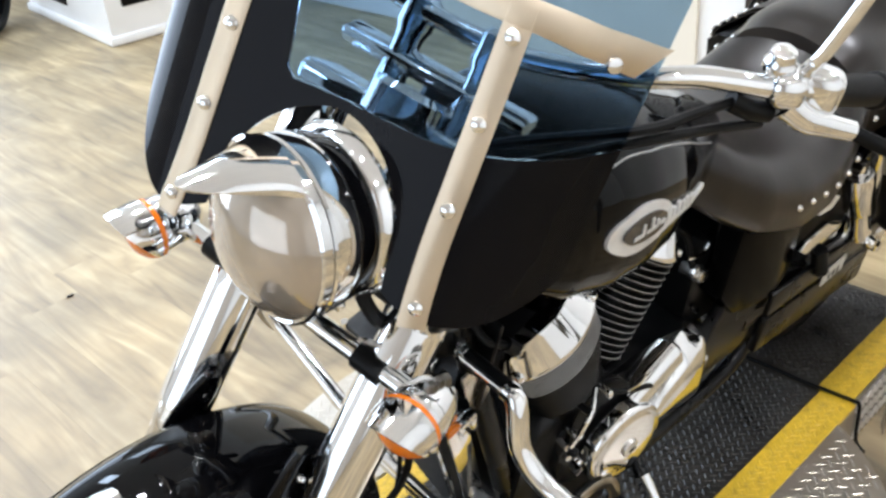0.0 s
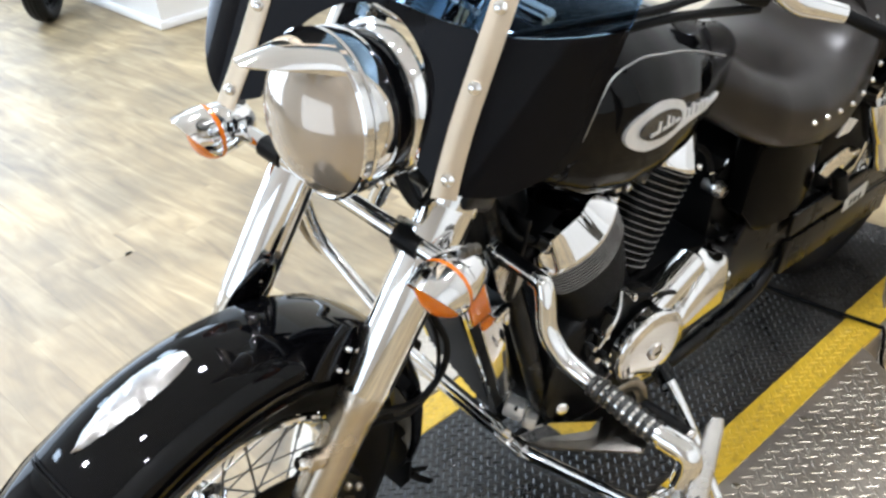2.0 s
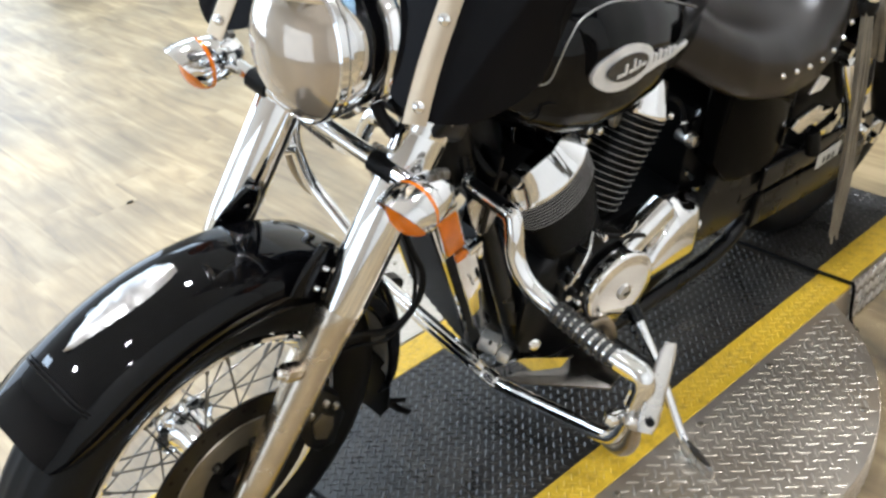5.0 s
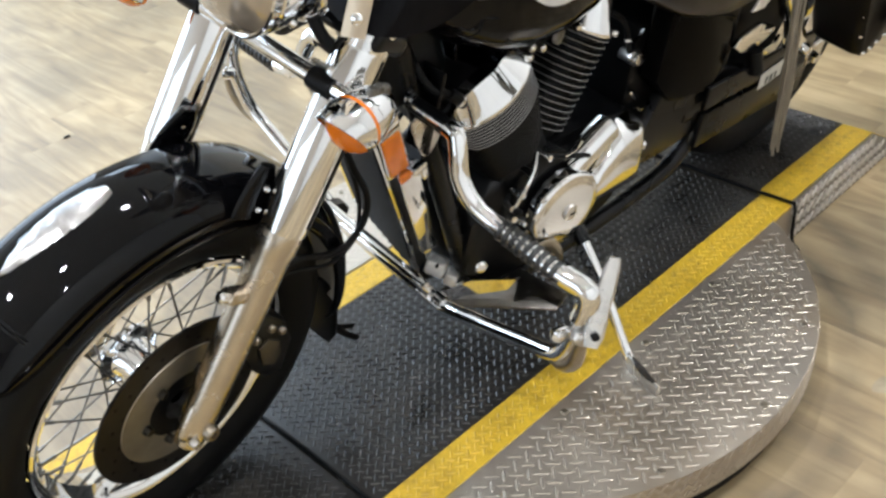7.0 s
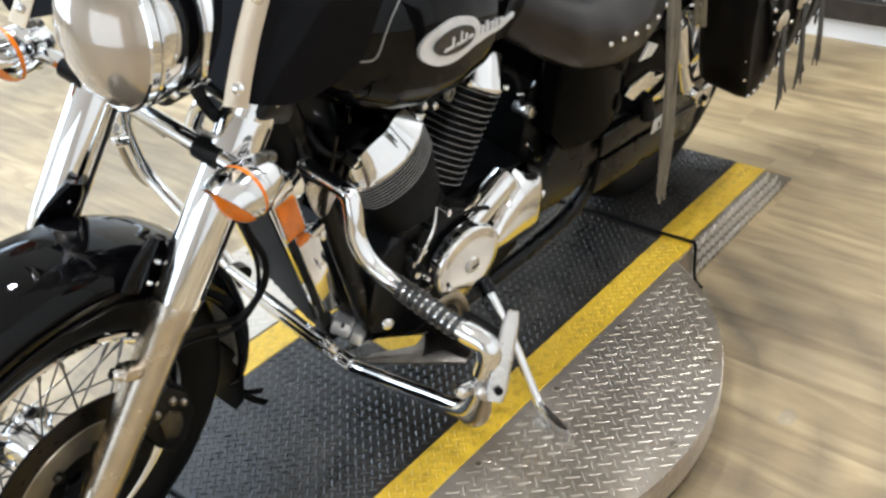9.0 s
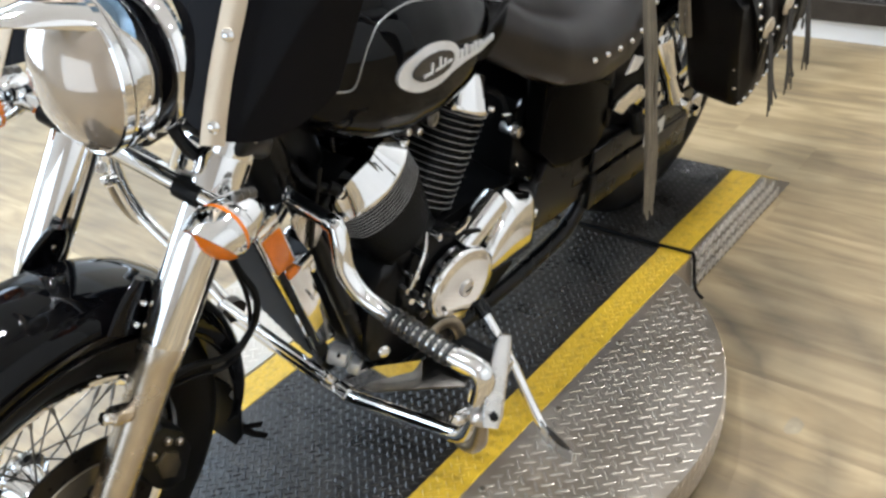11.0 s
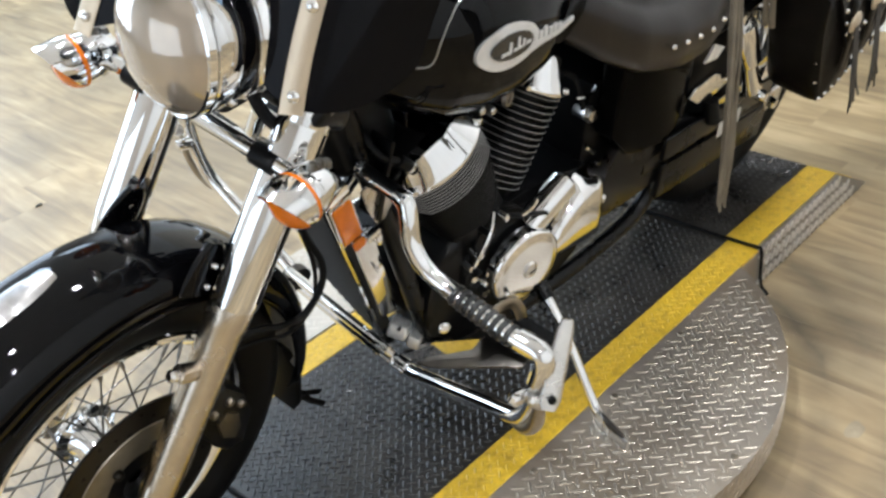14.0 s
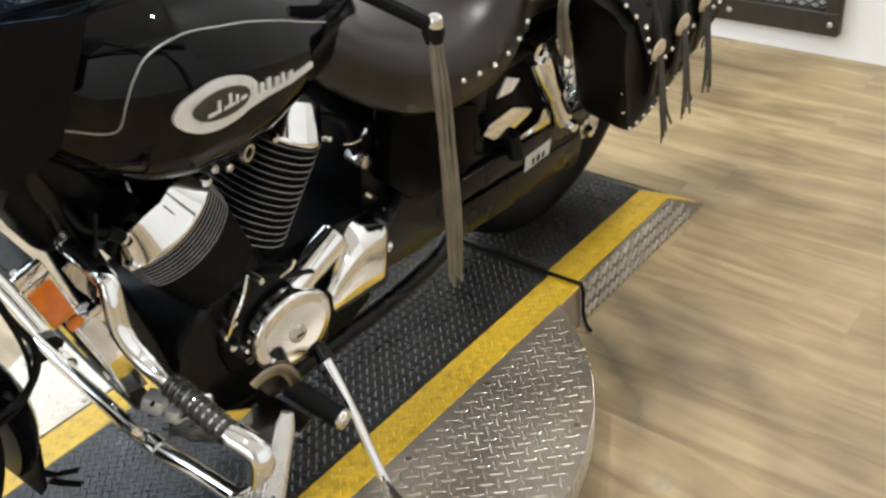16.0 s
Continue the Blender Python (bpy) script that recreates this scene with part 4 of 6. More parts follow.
def tint_line(y):
    # raised past y 0.07: the far wing's dark grazing reflection, built as dark panel
    return max(1.064 + 0.06 * abs(y) + min(0.2, 7 * max(0.0, y - 0.07)), low_edge(y) + 0.01)


def top_edge(y):
    return 1.31 - 1.2 * max(0, abs(y) - 0.14) ** 1.35


screen = thing("windshield", Matrix.Identity(4), "", "")
screen.parent = bike
fpart("dark_panel", screen_panel(low_edge, tint_line), SMOKE, "near-black lower screen panel, raised to darken the far wing", screen, 60)
fpart("clear_panel", screen_panel(lambda y: tint_line(y) + 0.0005, top_edge), TINT, "blue-tinted clear upper screen", screen, 60)
RIVET = to_mesh("rivet", lathe([(0, 0.0045), (0.004, 0.004), (0.0075, 0.002), (0.0085, -0.001)], (0, 0, 0), (0, 0, 1), 14), CHROME)


def strap(path, width, name="strap"):
    """A metal band lying on the screen along (y, z) points."""
    out = bmesh.new()
    pts = [Vector((y, z, 0)) for y, z in path]
    fine = spline(pts, 8)
    rows = []
    for k, p in enumerate(fine):
        d = (fine[min(k + 1, len(fine) - 1)] - fine[max(k - 1, 0)]).normalized()
        side = Vector((-d.y, d.x, 0)) * width / 2
        row = []
        for off, lift in ((-1, 0.0006), (-1, 0.0018), (-0.94, 0.0023), (0.94, 0.0023), (1, 0.0018), (1, 0.0006)):
            q = p + side * off
            row.append(screen_point(q.x, q.y, lift))
        rows.append(row)
    return loft(rows, out)


for s in (-1, 1):
    band = fpart("strap", strap([(s * 0.15, 0.896), (s * 0.146, 0.93), (s * 0.142, 0.98), (s * 0.14, 1.05), (s * 0.138, 1.12), (s * 0.135, 1.205)], 0.026), STEEL, "satin steel screen strap", screen, 40)
    for z in (0.918, 1.018, 1.1, 1.178):
        y = s * (0.148 - 0.07 * (z - 0.92) if z < 1.03 else 0.139 - 0.02 * (z - 1.02))
        ob = new("rivet", RIVET)
        ob.parent = band
        n = (screen_point(y, z, 0.01) - screen_point(y, z)).normalized()
        ob.matrix_basis = S @ Matrix.Translation(screen_point(y, z, 0.0024)) @ basis(n).to_4x4()
band = fpart("cross_strap", strap([(-0.232, 1.162), (-0.2, 1.182), (-0.14, 1.2), (0.0, 1.203), (0.14, 1.2), (0.2, 1.182), (0.232, 1.162)], 0.026), STEEL, "satin steel cross strap", screen, 40)
for y in (-0.21, 0.21):
    ob = new("rivet", RIVET)
    ob.parent = band
    n = (screen_point(y, 1.165, 0.01) - screen_point(y, 1.165)).normalized()
    ob.matrix_basis = S @ Matrix.Translation(screen_point(y, 1.165, 0.0044)) @ basis(n).to_4x4()

# ---- handlebar and controls ----
hb = thing("handlebar", Matrix.Identity(4), "", "")
hb.parent = bike
for s in (-1, 1):
    riser = fpart("riser", lathe([(0.02, 0), (0.018, 0.02), (0.0155, 0.05), (0.017, 0.075), (0.021, 0.085), (0.021, 0.115), (0.014, 0.122), (0, 0.123)], AXLE + STEER_AXIS * 0.79 + Vector((0.0, s * 0.052, 0)), STEER_AXIS, 20), CHROME, "polished bar riser", hb)
    tip = Vector((0.7, s * 0.375, 1.09))
    pts = [(0.43, 0, 1.09), (0.432, s * 0.09, 1.095), (0.452, s * 0.2, 1.12), (0.49, s * 0.26, 1.133), (0.56, s * 0.33, 1.125), tip]
    fpart("bar", tube(pts, 0.0115, 14, smooth=8), CHROME, "chrome handlebar tube", hb)
    d = (Vector(tip) - Vector((0.56, s * 0.33, 1.125))).normalized()
    g0 = Vector((0.577, s * 0.336, 1.121))
    fpart("grip", lathe([(0.0, -0.002), (0.02, 0.0), (0.0175, 0.008), (0.017, 0.05), (0.0178, 0.09), (0.0175, 0.118), (0.021, 0.122), (0.021, 0.13), (0, 0.132)], g0, d, 20), RUBBER, "black rubber grip", hb)
    perch = fpart("lever_perch", box((0.052, 0.04, 0.04), (0.548, s * 0.318, 1.13), 0.016, 4, Matrix.Rotation(-s * 0.6, 3, "Z")), CHROME, "polished lever perch", hb)
    fpart("perch_cap", lathe([(0, 0.014), (0.008, 0.013), (0.0125, 0.009), (0.0135, 0.0), (0.0165, -0.004), (0.0165, -0.012), (0.012, -0.02)], (0.54, s * 0.308, 1.158), (-0.2, 0, 1), 20), CHROME, "", perch)
    fpart("switch_housing", box((0.04, 0.046, 0.05), (0.585, s * 0.342, 1.122), 0.015, 3, Matrix.Rotation(-s * 0.35, 3, "Z")), CHROME, "polished switch housing", perch)
    fpart("cable_elbow", tube([(0.54, s * 0.315, 1.1), (0.52, s * 0.3, 1.105), (0.505, s * 0.285, 1.113)], 0.011, 12, smooth=4), PLASTIC, "black cable elbow", perch)
    fpart("perch_arm", tube([(0.545, s * 0.325, 1.115), (0.56, s * 0.345, 1.1), (0.578, s * 0.362, 1.094), (0.6, s * 0.385, 1.088)], lambda u: 0.017 - 0.006 * u, 14, smooth=4), CHROME, "", perch)
    fpart("mirror_stem", tube([(0.56, s * 0.325, 1.14), (0.558, s * 0.34, 1.175), (0.55, s * 0.36, 1.26), (0.548, s * 0.375, 1.34)], 0.007, 10, smooth=6), CHROME, "chrome mirror stem", hb)
lever = fpart("clutch_lever", tube([(0.596, -0.38, 1.089), (0.605, -0.41, 1.084), (0.617, -0.445, 1.076), (0.626, -0.475, 1.069)], 0.0085, 12, smooth=6, flat=(1, 0.75)), PLASTIC, "black covered clutch lever", hb)
fpart("lever_ball", lathe([(0, 0.012), (0.007, 0.0095), (0.01, 0), (0.007, -0.0095), (0, -0.012)], (0.632, -0.478, 1.068), (0, 0, 1), 16), CHROME, "chrome ball end", lever)
fpart("brake_lever", tube([(0.596, 0.38, 1.089), (0.605, 0.41, 1.084), (0.617, 0.445, 1.076), (0.626, 0.475, 1.069)], 0.0085, 12, smooth=6, flat=(1, 0.75)), PLASTIC, "black covered brake lever", hb)
for points in ([(0.51, -0.288, 1.112), (0.46, -0.268, 1.107), (0.412, -0.24, 1.095), (0.38, -0.12, 1.03), (0.36, -0.05, 0.98)], [(0.544, -0.31, 1.083), (0.48, -0.282, 1.088), (0.42, -0.25, 1.086), (0.39, -0.14, 1.01), (0.365, -0.05, 0.95)]):
    fpart("control_cable", tube(points, 0.0055, 8, smooth=8), RUBBER, "black control cable", hb)
fpart("instrument_bar", box((0.03, 0.26, 0.02), (0.405, 0, 1.04), 0.006, 2), CHROME, "chrome cross plate behind the screen", hb)
gauge = fpart("gauge_housing", lathe([(0.0, 0.02), (0.04, 0.02), (0.046, 0.012), (0.046, -0.02), (0.03, -0.035), (0, -0.04)], (0.36, 0, 1.02), (0.6, 0, 0.8), 28), CHROME, "chrome gauge housing", hb)
fpart("gauge_glass", lathe([(0, 0.022), (0.02, 0.0215), (0.04, 0.0205)], (0.36, 0, 1.02), (0.6, 0, 0.8), 28), DARK_GLASS, "", gauge)

# ---- motorcycle: tank ----
TANK = [(0.395, 0.845, 0.9, 0.03), (0.405, 0.82, 0.925, 0.062), (0.43, 0.778, 0.95, 0.1), (0.47, 0.741, 0.968, 0.135), (0.52, 0.715, 0.978, 0.16), (0.58, 0.701, 0.976, 0.173), (0.65, 0.699, 0.962, 0.172), (0.72, 0.706, 0.938, 0.16), (0.79, 0.724, 0.906, 0.14), (0.86, 0.738, 0.872, 0.112), (0.92, 0.752, 0.842, 0.085), (0.97, 0.764, 0.822, 0.055), (0.985, 0.775, 0.81, 0.03)]


def tank_at(x):
    """Bottom, top and half width of the tank at x."""
    for a, b in zip(TANK, TANK[1:]):
        if x <= b[0]:
            u = max(0.0, (x - a[0]) / (b[0] - a[0]))
            return [a[k] + (b[k] - a[k]) * u for k in (1, 2, 3)]
    return list(TANK[-1][1:])


def tank_point(x, a, lift=0.0):
    """A point of the tank's skin at x; a runs round from the bottom (-90) over the left side (0) to the top (90)."""
    lo, hi, w = tank_at(x)
    c, s = math.cos(radians(a)), math.sin(radians(a))
    belly = lo + (hi - lo) * 0.42
    up = hi - belly if s > 0 else belly - lo
    e = 0.86 if s > 0 else 0.62
    return Vector((x, -(w + lift) * math.copysign(abs(c) ** 0.8, c), belly + (up + lift) * math.copysign(abs(s) ** e, s)))


def tank_side(x, z, lift=0.0):
    """The left skin of the tank at x and height z."""
    lo, hi, w = tank_at(x)
    belly = lo + (hi - lo) * 0.42
    s = (z - belly) / (hi - belly) if z > belly else -(belly - z) / (belly - lo)
    s = max(-0.999, min(0.999, s))
    e = 0.86 if s > 0 else 0.62
    a = math.degrees(math.asin(math.copysign(abs(s) ** (1 / e), s)))
    return tank_point(x, a, lift)


rows = []
xs = spline([(t[0], 0, 0) for t in TANK], 3)
for p in xs:
    rows.append([tank_point(p.x, a) for a in range(-90, 271, 9)][:-1])
tank = part("fuel_tank", loft(rows), PAINT, bike, "glossy black teardrop fuel tank", angle=60)
part("tank_seam", tube([tank_point(0.42 + 0.53 * k / 30, -84, 0.004) for k in range(31)], 0.0035, 6), CHROME, tank, "bright lower seam")


def line_on_tank(points, radius):
    fine = spline([(x, 0, z) for x, z in points], 8)
    return tube([tank_side(p.x, p.z, 0.0006) for p in fine], radius, 6)


pin = part("pinstripe", line_on_tank([(0.43, 0.852), (0.445, 0.848), (0.469, 0.843), (0.487, 0.846), (0.501, 0.877), (0.519, 0.905), (0.547, 0.922), (0.6, 0.927), (0.688, 0.907), (0.76, 0.88), (0.805, 0.859), (0.86, 0.833)], 0.0015), PIN_SILVER, tank, "thin silver pinstripe")


# badge: a bright oval with a dark window and a swept bar; the maker's letters are left as plain strokes
def on_tank(outline, lift, depth, mat, name, parent, label=""):
    out = bmesh.new()
    hi = [out.verts.new(tank_side(x, z, lift + depth)) for x, z in outline]
    lo = [out.verts.new(tank_side(x, z, lift - 0.002)) for x, z in outline]
    cx, cz = sum(p[0] for p in outline) / len(outline), sum(p[1] for p in outline) / len(outline)
    top = out.verts.new(tank_side(cx, cz, lift + depth * 1.25))
    for i in range(len(outline)):
        j = (i + 1) % len(outline)
        out.faces.new((lo[i], lo[j], hi[j], hi[i]))
        out.faces.new((hi[i], hi[j], top))
    return part(name, out, mat, parent, label, angle=50)


def oval(cx, cz, rx, rz, tilt, n=36, power=1.0):
    c, s = math.cos(radians(tilt)), math.sin(radians(tilt))
    pts = []
    for k in range(n):
        a = 2 * math.pi * k / n
        x, z = rx * math.copysign(abs(math.cos(a)) ** power, math.cos(a)), rz * math.sin(a)
        pts.append((cx + x * c - z * s, cz + x * s + z * c))
    return pts


badge = on_tank(oval(0.611, 0.839, 0.065, 0.032, -3, power=1.1), 0.001, 0.004, BADGE, "badge", tank, "bright silver oval tank badge")
on_tank(oval(0.615, 0.8395, 0.045, 0.0185, -4), 0.0062, 0.0004, DARK_GLASS, "badge_window", badge, "dark badge window")
for k, (x, z, w, h) in enumerate(((0.588, 0.831, 0.02, 0.0045), (0.604, 0.8335, 0.005, 0.013), (0.613, 0.8315, 0.018, 0.004), (0.6225, 0.8335, 0.0045, 0.015), (0.633, 0.832, 0.0042, 0.011), (0.641, 0.833, 0.01, 0.004))):
    on_tank([(x, z), (x + w, z + 0.0004), (x + w + 0.002, z + h), (x + 0.002, z + h)], 0.0072, 0.0008, BADGE, "badge_stroke", badge)
on_tank([(0.645, 0.813), (0.665, 0.816), (0.7, 0.8125), (0.745, 0.806), (0.798, 0.802), (0.799, 0.809), (0.745, 0.8145), (0.7, 0.8205), (0.668, 0.827)], 0.002, 0.003, BADGE, "badge_bar", tank, "bright swept bar of the badge")
for k, (w, h) in enumerate(((0.012, 0.016), (0.01, 0.011), (0.01, 0.014), (0.011, 0.01), (0.009, 0.011), (0.014, 0.007))):
    x = 0.664 + k * 0.0145
    z = 0.8265 - 0.0022 * k
    on_tank([(x, z), (x + w * 0.8, z + 0.001), (x + w, z + h), (x + w * 0.25, z + h)], 0.003, 0.0025, BADGE, "badge_stroke", badge)

# ---- engine ----
engine = thing("engine", Matrix.Identity(4), "", "")
engine.parent = bike


def side_outline(points, y0, y1, bevel, name, mat, parent, label="", smooth_steps=0):
    """A block with this outline (x, z) between two y; y0 is the outer (left) face."""
    pts = [(p.x, p.y) for p in spline([(x, z, 0) for x, z in points + points[:1]], smooth_steps)[:-1]] if smooth_steps else points
    return part(name, prism(pts, y1 - y0, on_side(0, y1, 0), bevel), mat, parent, label)


case = side_outline([(0.52, 0.3), (0.56, 0.22), (0.66, 0.19), (0.86, 0.19), (0.97, 0.24), (1.0, 0.33), (0.97, 0.42), (0.86, 0.46), (0.74, 0.47), (0.6, 0.45), (0.54, 0.4)], -0.115, 0.115, 0.02, "crankcase", ENGINE_BLACK, engine, "black crankcase", 4)
side_outline([(0.6, 0.34), (0.63, 0.27), (0.72, 0.255), (0.8, 0.3), (0.82, 0.38), (0.76, 0.445), (0.66, 0.44), (0.61, 0.4)], -0.13, -0.1, 0.014, "alternator_housing", ENGINE_BLACK, engine, "black alternator housing", 4)
CYL = {"front": (Vector((0.682, 0, 0.4)), Vector((-0.471, 0, 0.882)).normalized(), 0.083, 0.149, 0.133), "rear": (Vector((0.69, 0, 0.393)), Vector((0.445, 0, 0.896)).normalized(), 0.067, 0.116, 0.079)}


def fin_ring(half, wide, bow, n=16):
    """A fin's outline (along, across): bowed faces to both sides, flat ends with rounded corners."""
    near = []
    for k in range(n + 1):
        a = -half + 2 * half * k / n
        turn = max(0.0, abs(a) - half + 0.014) / 0.014
        near.append((a, -wide * math.sqrt(1 - (a / bow) ** 2) + 0.016 * (1 - math.sqrt(max(0.0, 1 - turn * turn)))))
    return near + [(-a, -y) for a, y in near]


def rounded_disc(centre, axis, ring, thick, shrink=0.0):
    """A slab with that outline across the axis, its edge rounded."""
    side = Vector((axis.z, 0, -axis.x))
    rows = []
    for h, grow in ((-thick / 2, -0.0015), (-thick / 2 + 0.0007, 0), (thick / 2 - 0.0007, 0), (thick / 2, -0.0015)):
        rows.append([centre + axis * h + side * (a * (1 + (grow - shrink) / 0.08)) + Vector((0, y * (1 + (grow - shrink) / 0.12), 0)) for a, y in ring])
    return loft(rows)


for kind, (foot, axis, half, wide, bow) in CYL.items():
    cyl = thing("cylinder", Matrix.Identity(4), "", "")
    cyl.parent = engine
    ring = fin_ring(half, wide, bow)
    part("barrel", rounded_disc(foot + axis * 0.15, axis, ring, 0.25, 0.016), ENGINE_BLACK, cyl, "black cylinder barrel")
    front = kind == "front"
    n, pitch, top = (8, 0.0077, 0.271) if front else (15, 0.0122, 0.272)
    for k in range(n):
        c = foot + axis * (top - k * pitch)
        slim = 0.0 if front else 0.0004 * k
        part("fin", rounded_disc(c, axis, ring, 0.0024 if front else 0.0045, slim + 0.0012), ENGINE_BLACK, cyl)
        part("fin_edge", rounded_disc(c, axis, ring, 0.001 if front else 0.0017, slim), FIN_EDGE, cyl)
    if front:
        for k in range(16):
            part("fin", rounded_disc(foot + axis * (top - (n + k) * pitch), axis, ring, 0.0038, 0.002 + 0.0008 * k), ENGINE_BLACK, cyl)
    part("cylinder_head", rounded_disc(foot + axis * 0.29, axis, ring, 0.02, 0.02), ENGINE_BLACK, cyl, "black cylinder head")
# chrome head covers: a faceted cap over the fins, cut back to a scalloped upper edge with a seam
def head_cover(foot, axis, ring, u0, tall, dip, fall):
    side = Vector((axis.z, 0, -axis.x))
    half = max(a for a, _ in ring)
    rows = []
    for h, g in ((0.0, 0.0), (0.03, -0.0015), (0.1, -0.0015), (0.16, 0.001), (0.9, 0.027), (1.0, 0.031), (1.0, 0.055)):
        row = []
        for a, y in ring:
            v = a / half
            rise = 1 - 0.8 * max(0.0, v) ** (fall + 0.2) - 0.75 * max(0.0, -v) ** fall - dip * abs(math.sin(2.6 * (v - 0.15))) ** 0.7
            row.append(foot + axis * (u0 + tall * h * rise) + side * (a * (1 - g * 2.2)) + Vector((0, math.copysign(max(0.0, abs(y) - g * 0.9), y), 0)))
        rows.append(row)
    return loft(rows)


for kind, tall, dip, fall in (("front", 0.048, -0.14, 2.2), ("rear", 0.062, 0.0, 3.6)):
    foot, axis, half, wide, bow = CYL[kind]
    ring = fin_ring(half + 0.001, wide + 0.001, bow, 28)
    side = Vector((axis.z, 0, -axis.x))
    cap = part("head_cover", head_cover(foot, axis, ring, 0.278, tall, dip, fall), CHROME, engine, "chrome %s cylinder head cover" % kind, angle=40)
    part("rocker_top", rounded_disc(foot + axis * (0.278 + tall * 0.4), axis, fin_ring(half * 0.78, wide * 0.74, bow), 0.05), PLASTIC, engine, "black rocker top")
    seam = [foot + axis * (0.2795 + tall * h) + side * (half * 0.14) + Vector((0, -wide * 0.985 + 0.024 * h - 0.0008, 0)) for h in (0.16, 0.4, 0.66, 0.88)]
    part("cover_seam", tube(seam, 0.0011, 6), PLASTIC, cap)
    for d in (-0.9, 0.92):
        part("head_bolt", lathe([(0, 0.01), (0.005, 0.009), (0.0072, 0.005), (0.0072, -0.006)], foot + axis * 0.284 + side * (half * d) + Vector((0, -wide * 0.78, 0)), (0.3 * d, -1, 0), 12), CHROME, cap)
part("spark_lead", tube([(0.47, -0.1, 0.668), (0.44, -0.08, 0.69), (0.45, -0.02, 0.74), (0.56, 0.02, 0.75)], 0.006, 8, smooth=6), RUBBER, engine, "black spark plug lead")
part("spark_plug_cap", tube([(0.492, -0.108, 0.648), (0.468, -0.1, 0.672)], 0.01, 12), PLASTIC, engine, "black spark plug cap")
part("plug_clip", lathe([(0.004, -0.004), (0.0115, -0.003), (0.0115, 0.003), (0.004, 0.004)], (0.484, -0.105, 0.656), (-0.6, 0, 0.7), 12, closed=True), CHROME, engine)

# round alternator cover
AC = Vector((0.71, -0.152, 0.36))
cover = part("alternator_cover", lathe([(0, 0.0335), (0.03, 0.0332), (0.056, 0.0322), (0.0655, 0.0312), (0.068, 0.0296), (0.0715, 0.0296), (0.0745, 0.0285), (0.0775, 0.0245), (0.0785, 0.018), (0.0785, 0.002)], AC, (-0.07, -1, 0.02), 56), CHROME, engine, "round chrome alternator cover")
part("cover_cap", lathe([(0, 0.006), (0.01, 0.006), (0.016, 0.004), (0.017, 0.0)], AC + Vector((0, -0.033, 0)), (0, -1, 0), 24), ALLOY, cover, "slotted centre cap")
part("cap_slot", box((0.016, 0.002, 0.003), AC + Vector((0, -0.0395, 0))), PLASTIC, cover)
for k in range(2):
    a = radians(25 + k * 185)
    part("cover_bolt", lathe([(0, 0.007), (0.004, 0.007), (0.0058, 0.004), (0.0058, -0.004)], AC + Vector((0.06 * math.cos(a), -0.027, 0.06 * math.sin(a))), (0, -1, 0), 12), ALLOY, cover)
# ribbed black housing behind it
ribs = [(0.0, 0.004)]
for k in range(9):
    h = 0.002 - 0.0085 * k
    ribs += [(0.066, h), (0.0705, h - 0.0015), (0.0705, h - 0.0035), (0.063, h - 0.005)]
part("ribbed_housing", lathe(ribs + [(0.064, -0.095)], AC + Vector((-0.027, 0.012, 0.048)), (-0.1, -1, 0.1), 56), ENGINE_BLACK, engine, "ribbed black housing", angle=25)
for k in range(5):
    a = radians(100 + 32 * k)
    q = AC + Vector((-0.027 + 0.074 * math.cos(a), 0.012, 0.048 + 0.074 * math.sin(a)))
    part("housing_lug", box((0.014, 0.03, 0.012), q, 0.004, 2, Matrix.Rotation(-a, 3, "Y")), CHROME if k % 2 == 0 else ENGINE_BLACK, engine)
part("wiring_clip", tube([AC + Vector((-0.01, -0.01, 0.118)), AC + Vector((0.004, -0.02, 0.135)), AC + Vector((0.01, -0.022, 0.15))], 0.003, 8, smooth=4), CHROME, engine, "bright wire clip")
for k, (dx, dz, dy) in enumerate(((-0.09, 0.0, 0.03), (-0.098, 0.03, 0.03), (-0.07, -0.04, 0.02))):
    part("housing_bolt", lathe([(0, 0.02), (0.006, 0.019), (0.008, 0.012), (0.008, -0.015)], AC + Vector((dx, dy, dz)), (-0.3, -1, 0.2), 12), CHROME, engine)
part("cover_pipe", tube([(0.66, -0.13, 0.485), (0.632, -0.15, 0.468), (0.612, -0.152, 0.44), (0.605, -0.145, 0.405)], 0.0042, 8, smooth=5), CHROME, engine, "bright oil line")
part("oil_line", tube([(0.665, -0.13, 0.478), (0.7, -0.16, 0.476), (0.76, -0.165, 0.452), (0.785, -0.158, 0.42)], 0.0045, 8, smooth=5), RUBBER, engine, "black hose over the cover")

